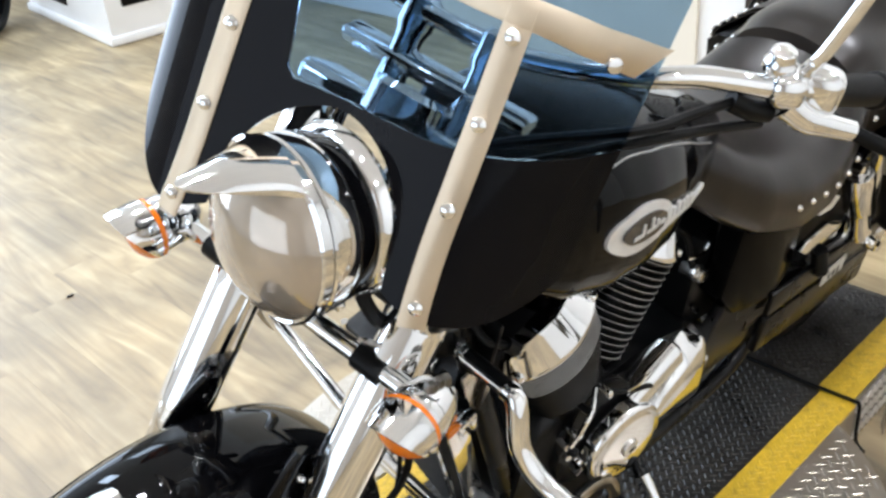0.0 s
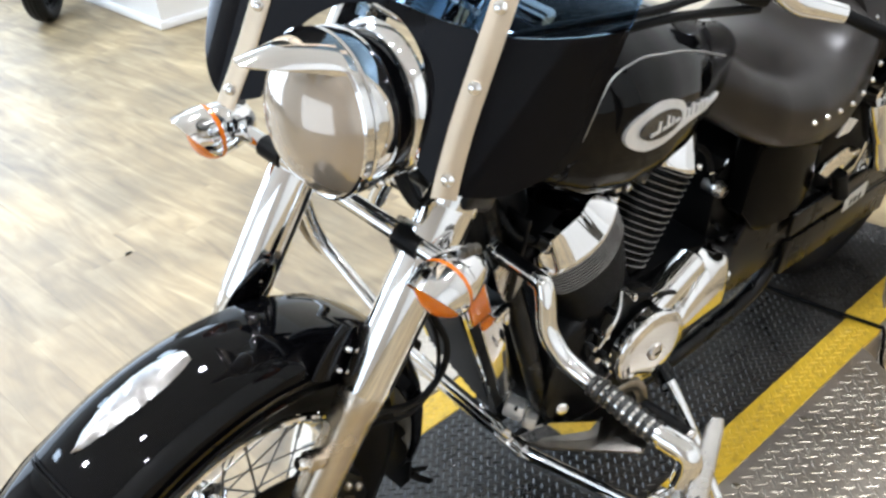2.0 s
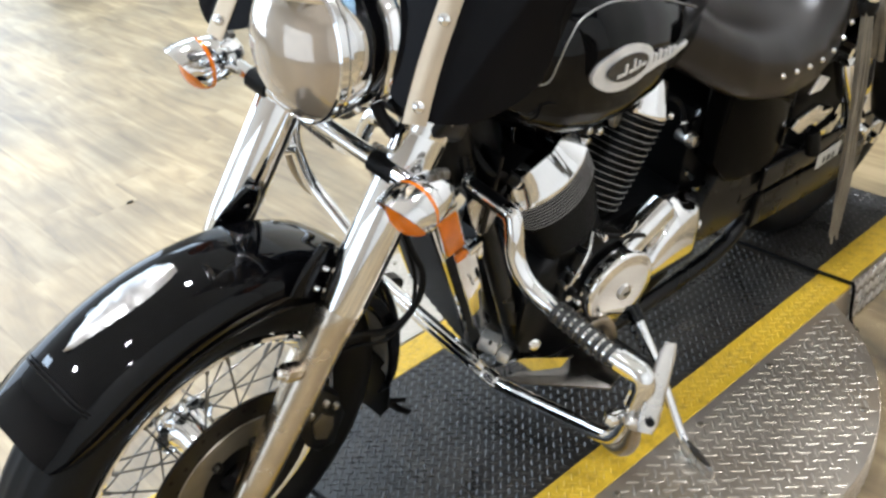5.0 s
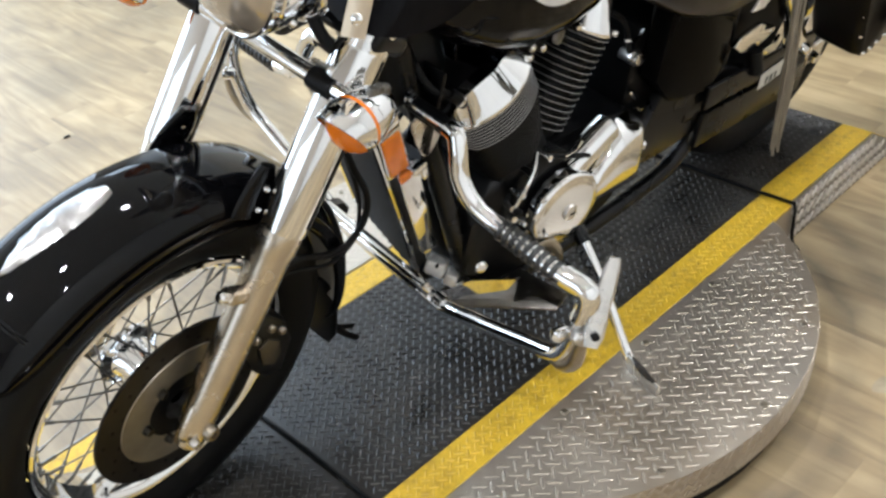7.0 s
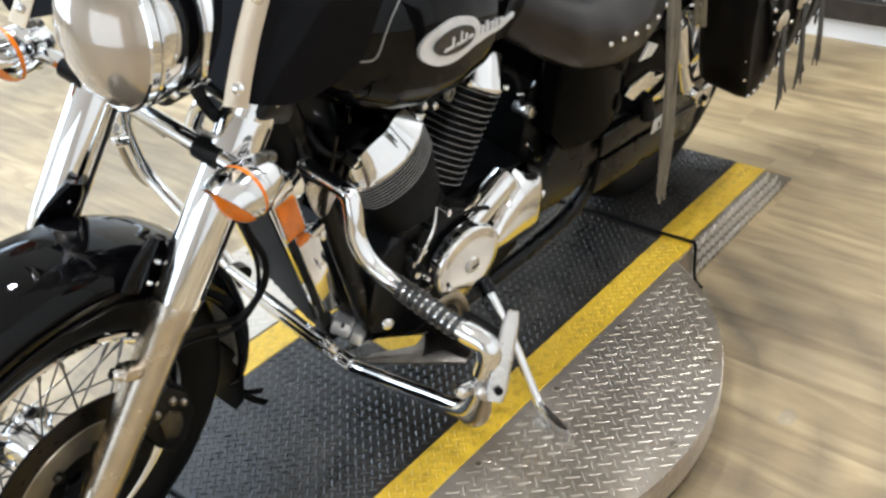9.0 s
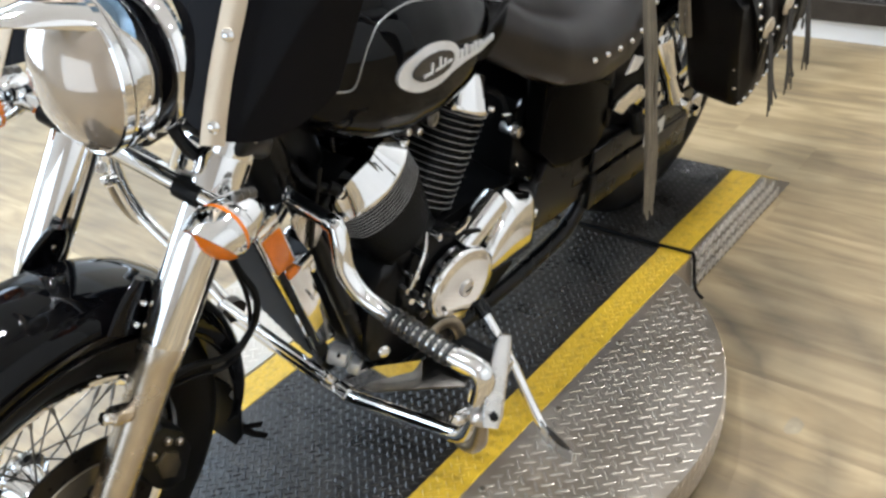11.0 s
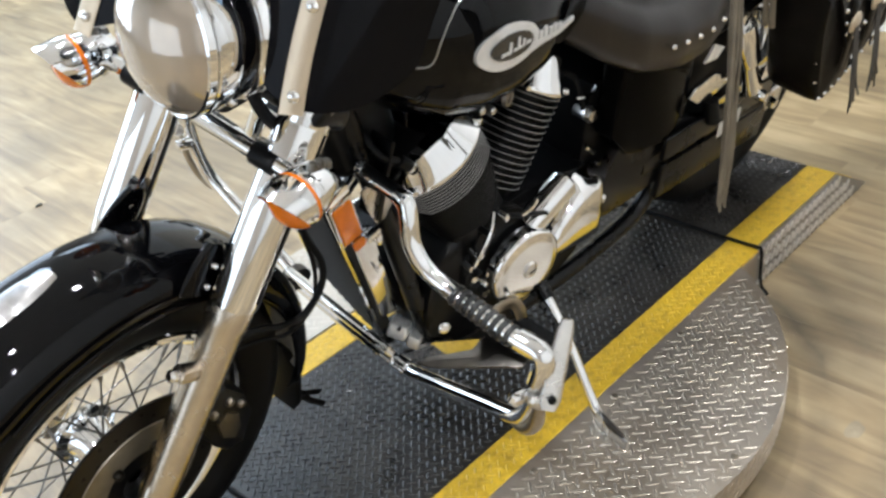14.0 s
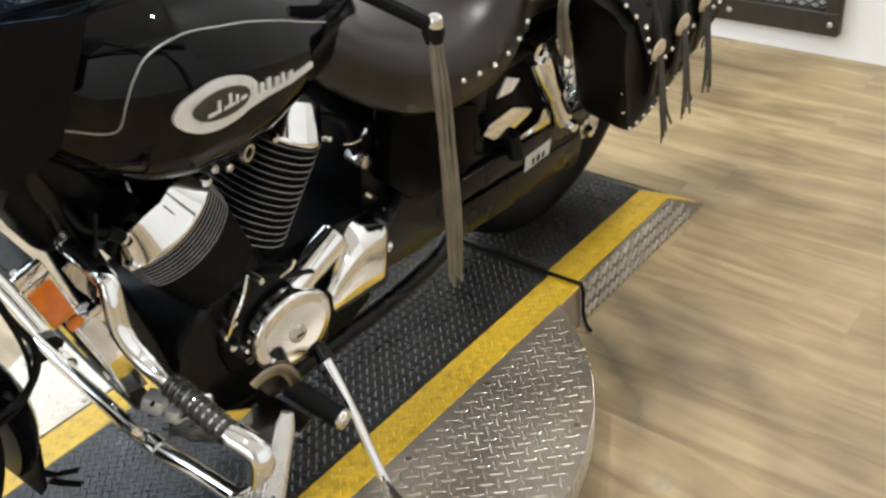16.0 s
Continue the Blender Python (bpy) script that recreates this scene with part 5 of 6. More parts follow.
# chrome transmission side cover: sloping upper face, soft ridge, upright face tucked under below
def gear_cover():
    stations = [
        ((0.8, -0.14, 0.37), (0.808, -0.16, 0.366), (0.806, -0.168, 0.345), (0.82, -0.155, 0.305), (0.83, -0.1, 0.295)),
        ((0.845, -0.138, 0.42), (0.84, -0.166, 0.397), (0.84, -0.17, 0.346), (0.86, -0.155, 0.3), (0.865, -0.1, 0.29)),
        ((0.89, -0.122, 0.447), (0.882, -0.165, 0.415), (0.88, -0.17, 0.344), (0.9, -0.153, 0.295), (0.9, -0.1, 0.285)),
        ((0.95, -0.112, 0.437), (0.925, -0.158, 0.408), (0.915, -0.169, 0.341), (0.935, -0.151, 0.29), (0.935, -0.1, 0.285)),
        ((0.995, -0.105, 0.415), (0.955, -0.15, 0.398), (0.938, -0.166, 0.338), (0.96, -0.148, 0.287), (0.96, -0.1, 0.285)),
        ((1.006, -0.1, 0.388), (0.985, -0.128, 0.385), (0.957, -0.153, 0.342), (0.968, -0.138, 0.293), (0.965, -0.1, 0.288))]
    lines = [spline([row[k] for row in stations], 5) for k in range(5)]
    rows = []
    for k in range(len(lines[0])):
        face = [Vector(q) for q in spline([line[k] for line in lines], 5)]
        top = face[0]
        rows.append([Vector((top.x, -0.08, top.z - 0.01))] + face + [Vector((face[-1].x, -0.08, face[-1].z + 0.004))])
    return loft(rows)


gear = part("transmission_cover", gear_cover(), CHROME, engine, "wide chrome transmission cover", angle=40)
part("cover_boss", lathe([(0, 0.012), (0.008, 0.011), (0.012, 0.006), (0.013, -0.012)], (0.965, -0.14, 0.363), (0.5, -1, -0.1), 20), CHROME, gear)
part("starter_motor", tube([(0.735, -0.145, 0.42), (0.832, -0.145, 0.47)], 0.027, 24), CHROME, engine, "chrome starter motor")
part("starter_cap", lathe([(0, 0.012), (0.014, 0.01), (0.022, 0.004), (0.0235, -0.002)], (0.833, -0.145, 0.4705), (0.097, 0, 0.05), 24), CHROME, engine)
side_outline([(0.95, 0.3), (0.985, 0.42), (1.02, 0.47), (1.2, 0.445), (1.3, 0.4), (1.38, 0.37), (1.52, 0.35), (1.6, 0.335), (1.585, 0.285), (1.44, 0.277), (1.282, 0.288), (1.16, 0.305), (1.05, 0.29)], -0.138, -0.112, 0.006, "drive_cover", FRAME_BLACK, engine, "black drive belt cover")

# carburettor bits, petcock and breather between the cylinders
part("petcock", lathe([(0, 0.024), (0.012, 0.022), (0.016, 0.01), (0.012, 0.0), (0.012, -0.02)], (0.935, -0.095, 0.551), (0, -1, 0.1), 16), ALLOY, engine, "alloy fuel tap")
part("hose_hook", tube([(0.895, -0.1, 0.6), (0.92, -0.102, 0.593), (0.939, -0.102, 0.594), (0.952, -0.1, 0.603)], 0.003, 8, smooth=4), CHROME, engine, "thin bright hook")
part("tap_strip", tube([(0.945, -0.105, 0.475), (0.974, -0.105, 0.446)], 0.005, 8, flat=(1, 0.4)), CHROME, engine)
part("air_box", box((0.2, 0.13, 0.1), (0.75, 0, 0.68), 0.03, 3), ENGINE_BLACK, engine, "black air box between the cylinders")
part("hose_clip", lathe([(0.009, -0.004), (0.014, -0.004), (0.014, 0.004), (0.009, 0.004)], (0.7, -0.105, 0.685), (0.3, -1, 0), 18, closed=True), ALLOY, engine)
for x, z in ((0.643, 0.683), (0.669, 0.672)):
    part("clip_bolt", lathe([(0, 0.006), (0.005, 0.006), (0.0075, 0.003), (0.0075, -0.02)], (x, -0.1, z), (0.2, -1, 0), 10), ALLOY, engine)
part("fuel_hose", tube([(0.62, -0.05, 0.7), (0.7, -0.055, 0.7), (0.84, -0.055, 0.66), (0.92, -0.07, 0.62), (0.93, -0.095, 0.56)], 0.006, 8, smooth=6), RUBBER, engine, "black fuel hose")
part("ring_bolt", lathe([(0.01, -0.004), (0.016, -0.003), (0.016, 0.004), (0.01, 0.005)], (0.921, -0.105, 0.695), (0, -1, 0), 20, closed=True), ALLOY, engine, "alloy frame boss")

# ---- frame ----
frame_ob = thing("frame", Matrix.Identity(4), "", "")
frame_ob.parent = bike
part("headstock", tube([AXLE + STEER_AXIS * 0.6 + Vector((0.05, 0, 0)), AXLE + STEER_AXIS * 0.8 + Vector((0.05, 0, 0))], 0.035, 20), FRAME_BLACK, frame_ob, "black steering head")
part("neck_cover", box((0.13, 0.11, 0.2), (0.435, 0, 0.735), 0.03, 3, Matrix.Rotation(-0.3, 3, "Y")), PLASTIC, frame_ob, "black plastic neck cover")
part("backbone", tube([(0.42, 0, 0.86), (0.6, 0, 0.8), (0.95, 0, 0.7), (1.2, 0, 0.62)], 0.03, 14, smooth=6), FRAME_BLACK, frame_ob)
for s in (-1, 1):
    part("downtube", tube([(0.4, s * 0.035, 0.8), (0.455, s * 0.06, 0.6), (0.505, s * 0.085, 0.4), (0.55, s * 0.092, 0.255), (0.6, s * 0.1, 0.19), (0.7, s * 0.11, 0.17), (1.0, s * 0.115, 0.18), (1.17, s * 0.118, 0.23), (1.23, s * 0.115, 0.4), (1.24, s * 0.1, 0.6)], 0.0185, 14, smooth=8), FRAME_BLACK, frame_ob, "glossy black frame tube")
    part("seat_rail", tube([(0.95, s * 0.06, 0.69), (1.15, s * 0.11, 0.62), (1.35, s * 0.12, 0.6), (1.6, s * 0.12, 0.66)], 0.014, 12, smooth=6), FRAME_BLACK, frame_ob)
    part("frame_gusset", box((0.006, 0.05, 0.14), (0.445, s * 0.075, 0.64), 0.002, 1, Matrix.Rotation(0.2, 3, "Y")), FRAME_BLACK, frame_ob)
part("belly_plate", prism([(0.51, -0.06), (0.53, -0.12), (0.655, -0.236), (0.7, -0.224), (0.68, -0.11), (0.66, -0.06)], 0.005, pose(0, 0, 0.182), 0.001), DARK_PLATE, frame_ob, "dull flat bracket plate under the engine")
rows = []
for x, y, low, high in ((0.505, -0.085, 0.189, 0.212), (0.528, -0.104, 0.189, 0.23), (0.545, -0.116, 0.189, 0.238), (0.6, -0.158, 0.189, 0.238), (0.618, -0.164, 0.189, 0.232), (0.64, -0.154, 0.189, 0.214)):
    rows.append([Vector((x, y, low)), Vector((x, y, high)), Vector((x + 0.002, y + 0.004, high)), Vector((x + 0.002, y + 0.004, low))])
part("skirt_plate", loft(rows), CHROME, frame_ob, "polished upright bracket plate", angle=25)
block = part("regulator", box((0.036, 0.036, 0.03), (0.502, -0.068, 0.268), 0.006, 2, Matrix.Rotation(0.3, 3, "Y") @ Matrix.Rotation(0.5, 3, "Z")), PALE_BLOCK, frame_ob, "pale alloy regulator")
part("regulator_rib", box((0.03, 0.006, 0.006), (0.498, -0.076, 0.281), 0.002, 1, Matrix.Rotation(0.3, 3, "Y") @ Matrix.Rotation(0.5, 3, "Z")), PLASTIC, block)
part("connector", box((0.034, 0.022, 0.024), (0.523, -0.088, 0.24), 0.004, 2, Matrix.Rotation(0.3, 3, "Y") @ Matrix.Rotation(0.5, 3, "Z")), PALE_BLOCK, frame_ob, "small pale connector block")
part("case_plug", lathe([(0, 0.006), (0.009, 0.005), (0.013, 0.001), (0.013, -0.006)], (0.565, -0.118, 0.262), (-0.5, -1, 0.1), 18), CHROME, frame_ob, "bright oval plug")
part("horn_bracket", box((0.03, 0.03, 0.02), (0.52, -0.02, 0.205), 0.004, 2), PLASTIC, frame_ob)

# ---- radiator ----
rad = thing("radiator", Matrix.Identity(4), "", "")
rad.parent = bike
RT = Matrix.Rotation(radians(-18), 3, "Y")
RAD_AT = Vector((0.4415, 0.031, 0.475))
core = prism([(-0.069, 0.17), (0.069, 0.17), (0.069, -0.14), (0.034, -0.175), (-0.06, -0.243), (-0.069, -0.1)], 0.032, Matrix(((0, 0, -1), (1, 0, 0), (0, 1, 0))).to_4x4(), 0.003)
core.transform(Matrix.Translation(RAD_AT) @ RT.to_4x4())
part("core", core, RAD_BLACK, rad, "dull dark grey finned radiator core")


def rad_place(x, y, z):
    return RAD_AT + RT @ Vector((x, y, z))


for k in range(37):
    z = 0.16 - k * 0.0105
    end = 0.066 if z > -0.14 else 0.066 - (-0.14 - z) * 1.2
    part("radiator_fin", box((0.003, end + 0.062, 0.0024), rad_place(-0.0335, (end - 0.062) / 2, z), 0, 1, RT), RAD_BLACK, rad)
for path in ([(-0.07, 0.172), (-0.07, -0.1), (-0.062, -0.245)], [(0.07, 0.172), (0.07, -0.14)]):
    part("side_trim", tube([rad_place(-0.03, y, z) for y, z in path], 0.0055, 8, flat=(1, 1)), CHROME, rad, "bright trim down the radiator's side")
side_outline([(0.388, 0.56), (0.43, 0.552), (0.493, 0.327), (0.455, 0.334)], -0.0765, -0.072, 0.001, "side_shroud", CHROME, rad, "polished side plate beside the radiator")
ref = thing("reflector", Matrix.Identity(4), "", "")
ref.parent = rad
LEAN = Matrix.Rotation(radians(-16), 3, "Y")
part("reflector_frame", box((0.046, 0.009, 0.092), (0.3785, -0.079, 0.591), 0.004, 2, LEAN), CHROME, ref, "chrome reflector frame")
part("reflector_lens", box((0.0365, 0.008, 0.078), (0.378, -0.0836, 0.591), 0.003, 2, LEAN), AMBER, ref, "amber side reflector")
part("frame_cap", box((0.044, 0.012, 0.024), (0.362, -0.08, 0.65), 0.004, 2, LEAN), CHROME, ref, "bright cap over the reflector")
part("reflector_lens", box((0.022, 0.008, 0.016), (0.402, -0.082, 0.534), 0.003, 2, LEAN), AMBER, ref, "small dull amber lens below")
part("bracket", box((0.03, 0.016, 0.012), (0.426, -0.084, 0.543), 0.003, 2, LEAN), CHROME, rad)
part("bracket", box((0.012, 0.014, 0.03), (0.438, -0.084, 0.53), 0.003, 2, LEAN), CHROME, rad)
part("horn_plate", prism([(0.402, 0.64), (0.413, 0.645), (0.466, 0.592), (0.447, 0.566), (0.432, 0.565), (0.414, 0.598)], 0.004, on_side(0, -0.087, 0), 0.001), ALLOY, rad, "small polished plate by the clamp")

# ---- engine guard with highway pegs ----
guard = thing("engine_guard", Matrix.Identity(4), "", "")
guard.parent = bike
for x, z, r in ((0.438, 0.288, 0.0095), (0.449, 0.257, 0.0125)):
    part("cross_tube", tube([(x + 0.006, -0.105, z - 0.012), (x, -0.08, z), (x, 0.165, z)], r, 16, smooth=3), CHROME, guard, "straight chrome cross tube")
part("cross_clamp", tube([(0.4455, 0.152, 0.268), (0.4455, 0.172, 0.268)], 0.024, 18, flat=(1, 1.35), up=(0, 0, 1)), DARK_IRON, guard, "dark clamp on the cross tubes")
for s in (-1, 1):
    m = lambda pts: [(x, s * abs(y) if y < 0 else -s * y, z) for x, y, z in pts]
    part("guard_bar", tube(m([(0.421, -0.15, 0.66), (0.42, -0.166, 0.657), (0.416, -0.177, 0.638), (0.41, -0.193, 0.597), (0.414, -0.222, 0.566), (0.42, -0.262, 0.552), (0.421, -0.33, 0.548), (0.424, -0.388, 0.545), (0.43, -0.415, 0.543)]), 0.0145, 18, smooth=7), CHROME, guard, "chrome engine guard tube")
    part("guard_elbow", tube(m([(0.425, -0.392, 0.545), (0.43, -0.418, 0.543), (0.4315, -0.432, 0.536), (0.43, -0.436, 0.518), (0.427, -0.434, 0.49)]), 0.0178, 18, smooth=6), CHROME, guard, "polished chrome elbow")
    part("lower_bar", tube(m([(0.427, -0.434, 0.494), (0.43, -0.428, 0.44), (0.437, -0.41, 0.388), (0.444, -0.384, 0.36), (0.452, -0.33, 0.328), (0.461, -0.215, 0.272), (0.458, -0.14, 0.247), (0.452, -0.1, 0.254)]), 0.0138, 18, smooth=7), CHROME, guard, "chrome lower guard tube")
    part("clamp_bar", tube(m([(0.423, -0.066, 0.658), (0.421, -0.158, 0.661)]), 0.0128, 16), PLASTIC, guard, "black clamp sleeve")
    part("sleeve_trim", tube(m([(0.4115, -0.075, 0.664), (0.4095, -0.15, 0.667)]), 0.0042, 10), CHROME, guard, "bright strip along the sleeve")
    part("clamp_bolt", lathe([(0, 0.014), (0.008, 0.013), (0.012, 0.007), (0.012, -0.01)], m([(0.423, -0.066, 0.66)])[0], (-0.3, 0.2 * s, 0.9), 14), CHROME, guard, "domed clamp bolt")
    for k in range(9):
        u = k / 8
        c = Vector(m([(0.4195 + 0.0025 * u, -0.278 - 0.102 * u, 0.551 - 0.0055 * u)])[0])
        part("rubber_ring", lathe([(0.0142, -0.0042), (0.0168, -0.0034), (0.0178, 0), (0.0168, 0.0034), (0.0142, 0.0042)], c, (0.0025, s * 0.102, -0.0055), 20, closed=True), BOOT, guard, "black rubber ring on the tube")
    part("lower_clamp", tube(m([(0.4585, -0.135, 0.248), (0.4565, -0.112, 0.2495)]), 0.0165, 16), CHROME, guard, "guard clamp")
    peg = thing("highway_peg", Matrix.Identity(4), "", "")
    peg.parent = guard
    part("peg_clamp", tube(m([(0.447, -0.372, 0.352), (0.436, -0.415, 0.366), (0.426, -0.44, 0.405), (0.42, -0.447, 0.46)]), lambda u: 0.0118 * (1 - 0.45 * abs(2 * u - 1) ** 4), 16, smooth=6), BRASS, peg, "tarnished peg clamp")
    part("clamp_nut", lathe([(0, 0.016), (0.008, 0.015), (0.0115, 0.009), (0.0115, -0.012)], m([(0.405, -0.418, 0.46)])[0], (-1, 0, 0.3), 14), CHROME, peg)
    part("clamp_nut", lathe([(0, 0.01), (0.009, 0.009), (0.012, 0.005), (0.012, -0.01)], m([(0.41, -0.446, 0.475)])[0], (-0.6, -0.7 * s, 0.3), 14), ALLOY, peg)
    q = [Vector(p) for p in m([(0.419, -0.463, 0.487), (0.447, -0.448, 0.532), (0.474, -0.434, 0.577)])]
    rows = []
    for k in range(9):
        v = -0.16 + 1.2 * k / 8
        c = q[0].lerp(q[2], v)
        d = (q[2] - q[0]).normalized()
        wide_way = d.cross(Vector((-0.5, s * 0.7, 0.5))).normalized()
        deep_way = d.cross(wide_way)
        half = (0.0155 - 0.0045 * max(0, v)) * (0.72 if k in (0, 8) else 1)
        rows.append([c + wide_way * (half * math.copysign(abs(math.cos(a)) ** 0.5, math.cos(a))) + deep_way * (0.0058 * math.copysign(abs(math.sin(a)) ** 0.5, math.sin(a))) for a in (2 * math.pi * i / 20 for i in range(20))])
    arm = part("peg_arm", loft(rows), ALLOY, peg, "flat alloy peg arm, folded up", angle=50)
    part("arm_bolt", lathe([(0, 0.005), (0.004, 0.005), (0.0062, 0.003), (0.0062, -0.006)], q[0] + Vector((-0.004, s * 0.006, 0.004)), (-0.5, s * 0.7, 0.5), 14), PLASTIC, arm)

# ---- foot controls and side stand ----
ctl = thing("foot_controls", Matrix.Identity(4), "", "")
ctl.parent = bike
for s in (-1, 1):
    part("footpeg", tube([(0.69, s * 0.18, 0.24), (0.712, s * 0.285, 0.225)], 0.019, 14), RUBBER, ctl, "black rubber footpeg")
    part("peg_end", lathe([(0, 0.006), (0.017, 0.004), (0.0195, 0), (0.0195, -0.006)], (0.7125, s * 0.288, 0.2247), (0.2, s, -0.1), 16), ALLOY, ctl)
    part("peg_bracket", tube([(0.617, s * 0.178, 0.3), (0.642, s * 0.182, 0.312), (0.672, s * 0.186, 0.303), (0.689, s * 0.19, 0.275), (0.695, s * 0.192, 0.245)], 0.012, 14, flat=(1, 0.35), smooth=5), BRASS, ctl, "tarnished curved peg bracket")
    part("bracket_web", prism([(0.622, 0.298), (0.668, 0.298), (0.69, 0.25), (0.65, 0.245)], 0.004, on_side(0, s * 0.172 + 0.002, 0), 0.001), DARK_IRON, ctl)
stand = thing("side_stand", Matrix.Identity(4), "", "")
stand.parent = bike
part("stand_leg", tube([(0.762, -0.15, 0.3), (0.757, -0.2, 0.268), (0.748, -0.27, 0.205), (0.738, -0.345, 0.122), (0.733, -0.375, 0.098)], 0.0095, 14, smooth=5), CHROME, stand, "chrome side stand leg, folded out")
part("stand_sleeve", tube([(0.766, -0.135, 0.309), (0.761, -0.17, 0.288), (0.757, -0.2, 0.268)], 0.0145, 14, smooth=4), FRAME_BLACK, stand, "black upper stand sleeve")
part("stand_pivot", box((0.05, 0.06, 0.06), (0.768, -0.145, 0.302), 0.012, 2), FRAME_BLACK, stand, "black stand pivot")
foot = part("stand_foot", tube([(0.737, -0.352, 0.108), (0.728, -0.38, 0.0975), (0.719, -0.418, 0.0975), (0.712, -0.452, 0.1035)], lambda u: 0.013 + 0.008 * math.sin(math.pi * u), 14, flat=(1, 0.36), smooth=4), ALLOY, stand, "flat oval stand foot")
part("foot_rubber", tube([(0.731, -0.372, 0.1075), (0.722, -0.405, 0.1055), (0.715, -0.44, 0.109)], lambda u: 0.01 + 0.006 * math.sin(math.pi * u), 12, flat=(1, 0.42), smooth=3), DARK_IRON, foot)
part("stand_spring", tube([(0.75 + 0.006 * math.cos(k * 0.9), -0.15 - k * 0.0018, 0.285 - k * 0.0014 + 0.006 * math.sin(k * 0.9)) for k in range(50)], 0.0016, 5), FRAME_BLACK, stand)

# ---- motorcycle: seat and rear ----
def seat_mesh(sections, n=28):
    """Cushion from (x, low z, top z, half width) sections, flat below and domed above."""
    rows = []
    for p in spline([Vector((s[0], s[1], s[2])) for s in sections], 5):
        x = p.x
        k = max(i for i, s in enumerate(sections) if s[0] <= x + 1e-6)
        k = min(k, len(sections) - 2)
        a, b = sections[k], sections[k + 1]
        u = min(1, max(0, (x - a[0]) / (b[0] - a[0])))
        w = a[3] + (b[3] - a[3]) * u
        lo, hi = p.y, p.z
        row = []
        for i in range(n + 1):
            t = -1 + 2 * i / n
            ang = t * math.pi / 2
            row.append(Vector((x, w * math.sin(ang) * (1 - 0.0 * abs(t)), lo + (hi - lo) * max(0.0, math.cos(ang)) ** 0.5)))
        row.append(Vector((x, w * 0.9, lo - 0.012)))
        row.append(Vector((x, -w * 0.9, lo - 0.012)))
        rows.append(row)
    return loft(rows)


seat = part("seat", seat_mesh([(0.83, 0.76, 0.835, 0.07), (0.9, 0.7, 0.83, 0.13), (0.98, 0.655, 0.79, 0.168), (1.08, 0.63, 0.762, 0.185), (1.18, 0.63, 0.765, 0.182), (1.26, 0.65, 0.81, 0.165), (1.3, 0.68, 0.84, 0.15)]), SEAT_VINYL, bike, "black leather rider seat with studded skirt", angle=60)
pillion = part("pillion", seat_mesh([(1.27, 0.7, 0.84, 0.13), (1.33, 0.69, 0.865, 0.145), (1.45, 0.69, 0.87, 0.15), (1.6, 0.7, 0.875, 0.14), (1.68, 0.72, 0.86, 0.11)]), SEAT_VINYL, bike, "black leather pillion pad with studs", angle=60)
STUD = to_mesh("stud", lathe([(0, 0.005), (0.0032, 0.0042), (0.0052, 0.0018), (0.0056, -0.001)], (0, 0, 0), (0, 0, 1), 10), CHROME)


def stud(parent, at, normal):
    ob = new("stud", STUD)
    ob.parent = parent
    ob.matrix_basis = Matrix.Translation(at) @ basis(normal).to_4x4()


for s in (-1, 1):
    for x, z in ((1.045, 0.682), (1.088, 0.677), (1.13, 0.673), (1.172, 0.672), (1.215, 0.675), (1.255, 0.684), (1.283, 0.705), (1.294, 0.745)):
        stud(seat, (x, s * (0.186 - 0.5 * max(0.0, x - 1.16) ** 1.5), z), (0, s, 0.15))
    for k in range(9):
        u = k / 8
        stud(pillion, (1.3 + 0.34 * u, s * 0.147, 0.76 + 0.03 * u), (0, s, 0.4))
    for k in range(6):
        stud(pillion, (1.285 + 0.006 * k, s * (0.13 - 0.025 * k), 0.78 + 0.013 * k), (-0.8, s * 0.3, 0.5))
back = part("backrest", box((0.05, 0.24, 0.2), (1.72, 0, 0.98), 0.022, 3, Matrix.Rotation(0.2, 3, "Y")), LEATHER, bike, "black leather passenger backrest")
part("sissy_bar", tube([(1.62, -0.125, 0.66), (1.7, -0.12, 0.86), (1.745, -0.1, 1.06), (1.75, 0, 1.1), (1.745, 0.1, 1.06), (1.7, 0.12, 0.86), (1.62, 0.125, 0.66)], 0.009, 12, smooth=6), CHROME, bike, "chrome backrest hoop")

# side cover box and its neighbours
for s in (-1, 1):
    sc = side_outline([(0.955, 0.51), (1.02, 0.44), (1.075, 0.42), (1.15, 0.428), (1.188, 0.425), (1.2, 0.47), (1.184, 0.568), (1.1, 0.605), (1.0, 0.648), (0.958, 0.66)], *((-0.15, -0.1) if s < 0 else (0.1, 0.155)), 0.012, "side_cover", SIDE_BLACK, bike, "satin black side cover")
    part("cover_lip", tube([(1.0, s * 0.148, 0.647), (1.09, s * 0.15, 0.608), (1.18, s * 0.148, 0.569)], 0.0035, 8), SIDE_BLACK, sc)
    stud(sc, (1.03, s * 0.15, 0.634), (0, s, 0.4))
    part("cover_screw", lathe([(0, 0.008), (0.005, 0.007), (0.007, 0.003), (0.007, -0.004)], (1.2, s * 0.15, 0.63), (0, s, 0), 12), CHROME, sc)
for s in (-1, 1):
    part("inner_panel", prism([(1.17, 0.42), (1.22, 0.6), (1.44, 0.62), (1.5, 0.52), (1.45, 0.39), (1.25, 0.37)], 0.008, on_side(0, s * 0.112 + 0.004, 0), 0.002), PLASTIC, bike, "black inner fender panel")
part("battery_tray", box((0.22, 0.2, 0.22), (1.05, 0, 0.5), 0.02, 2), PLASTIC, bike, "black battery tray")

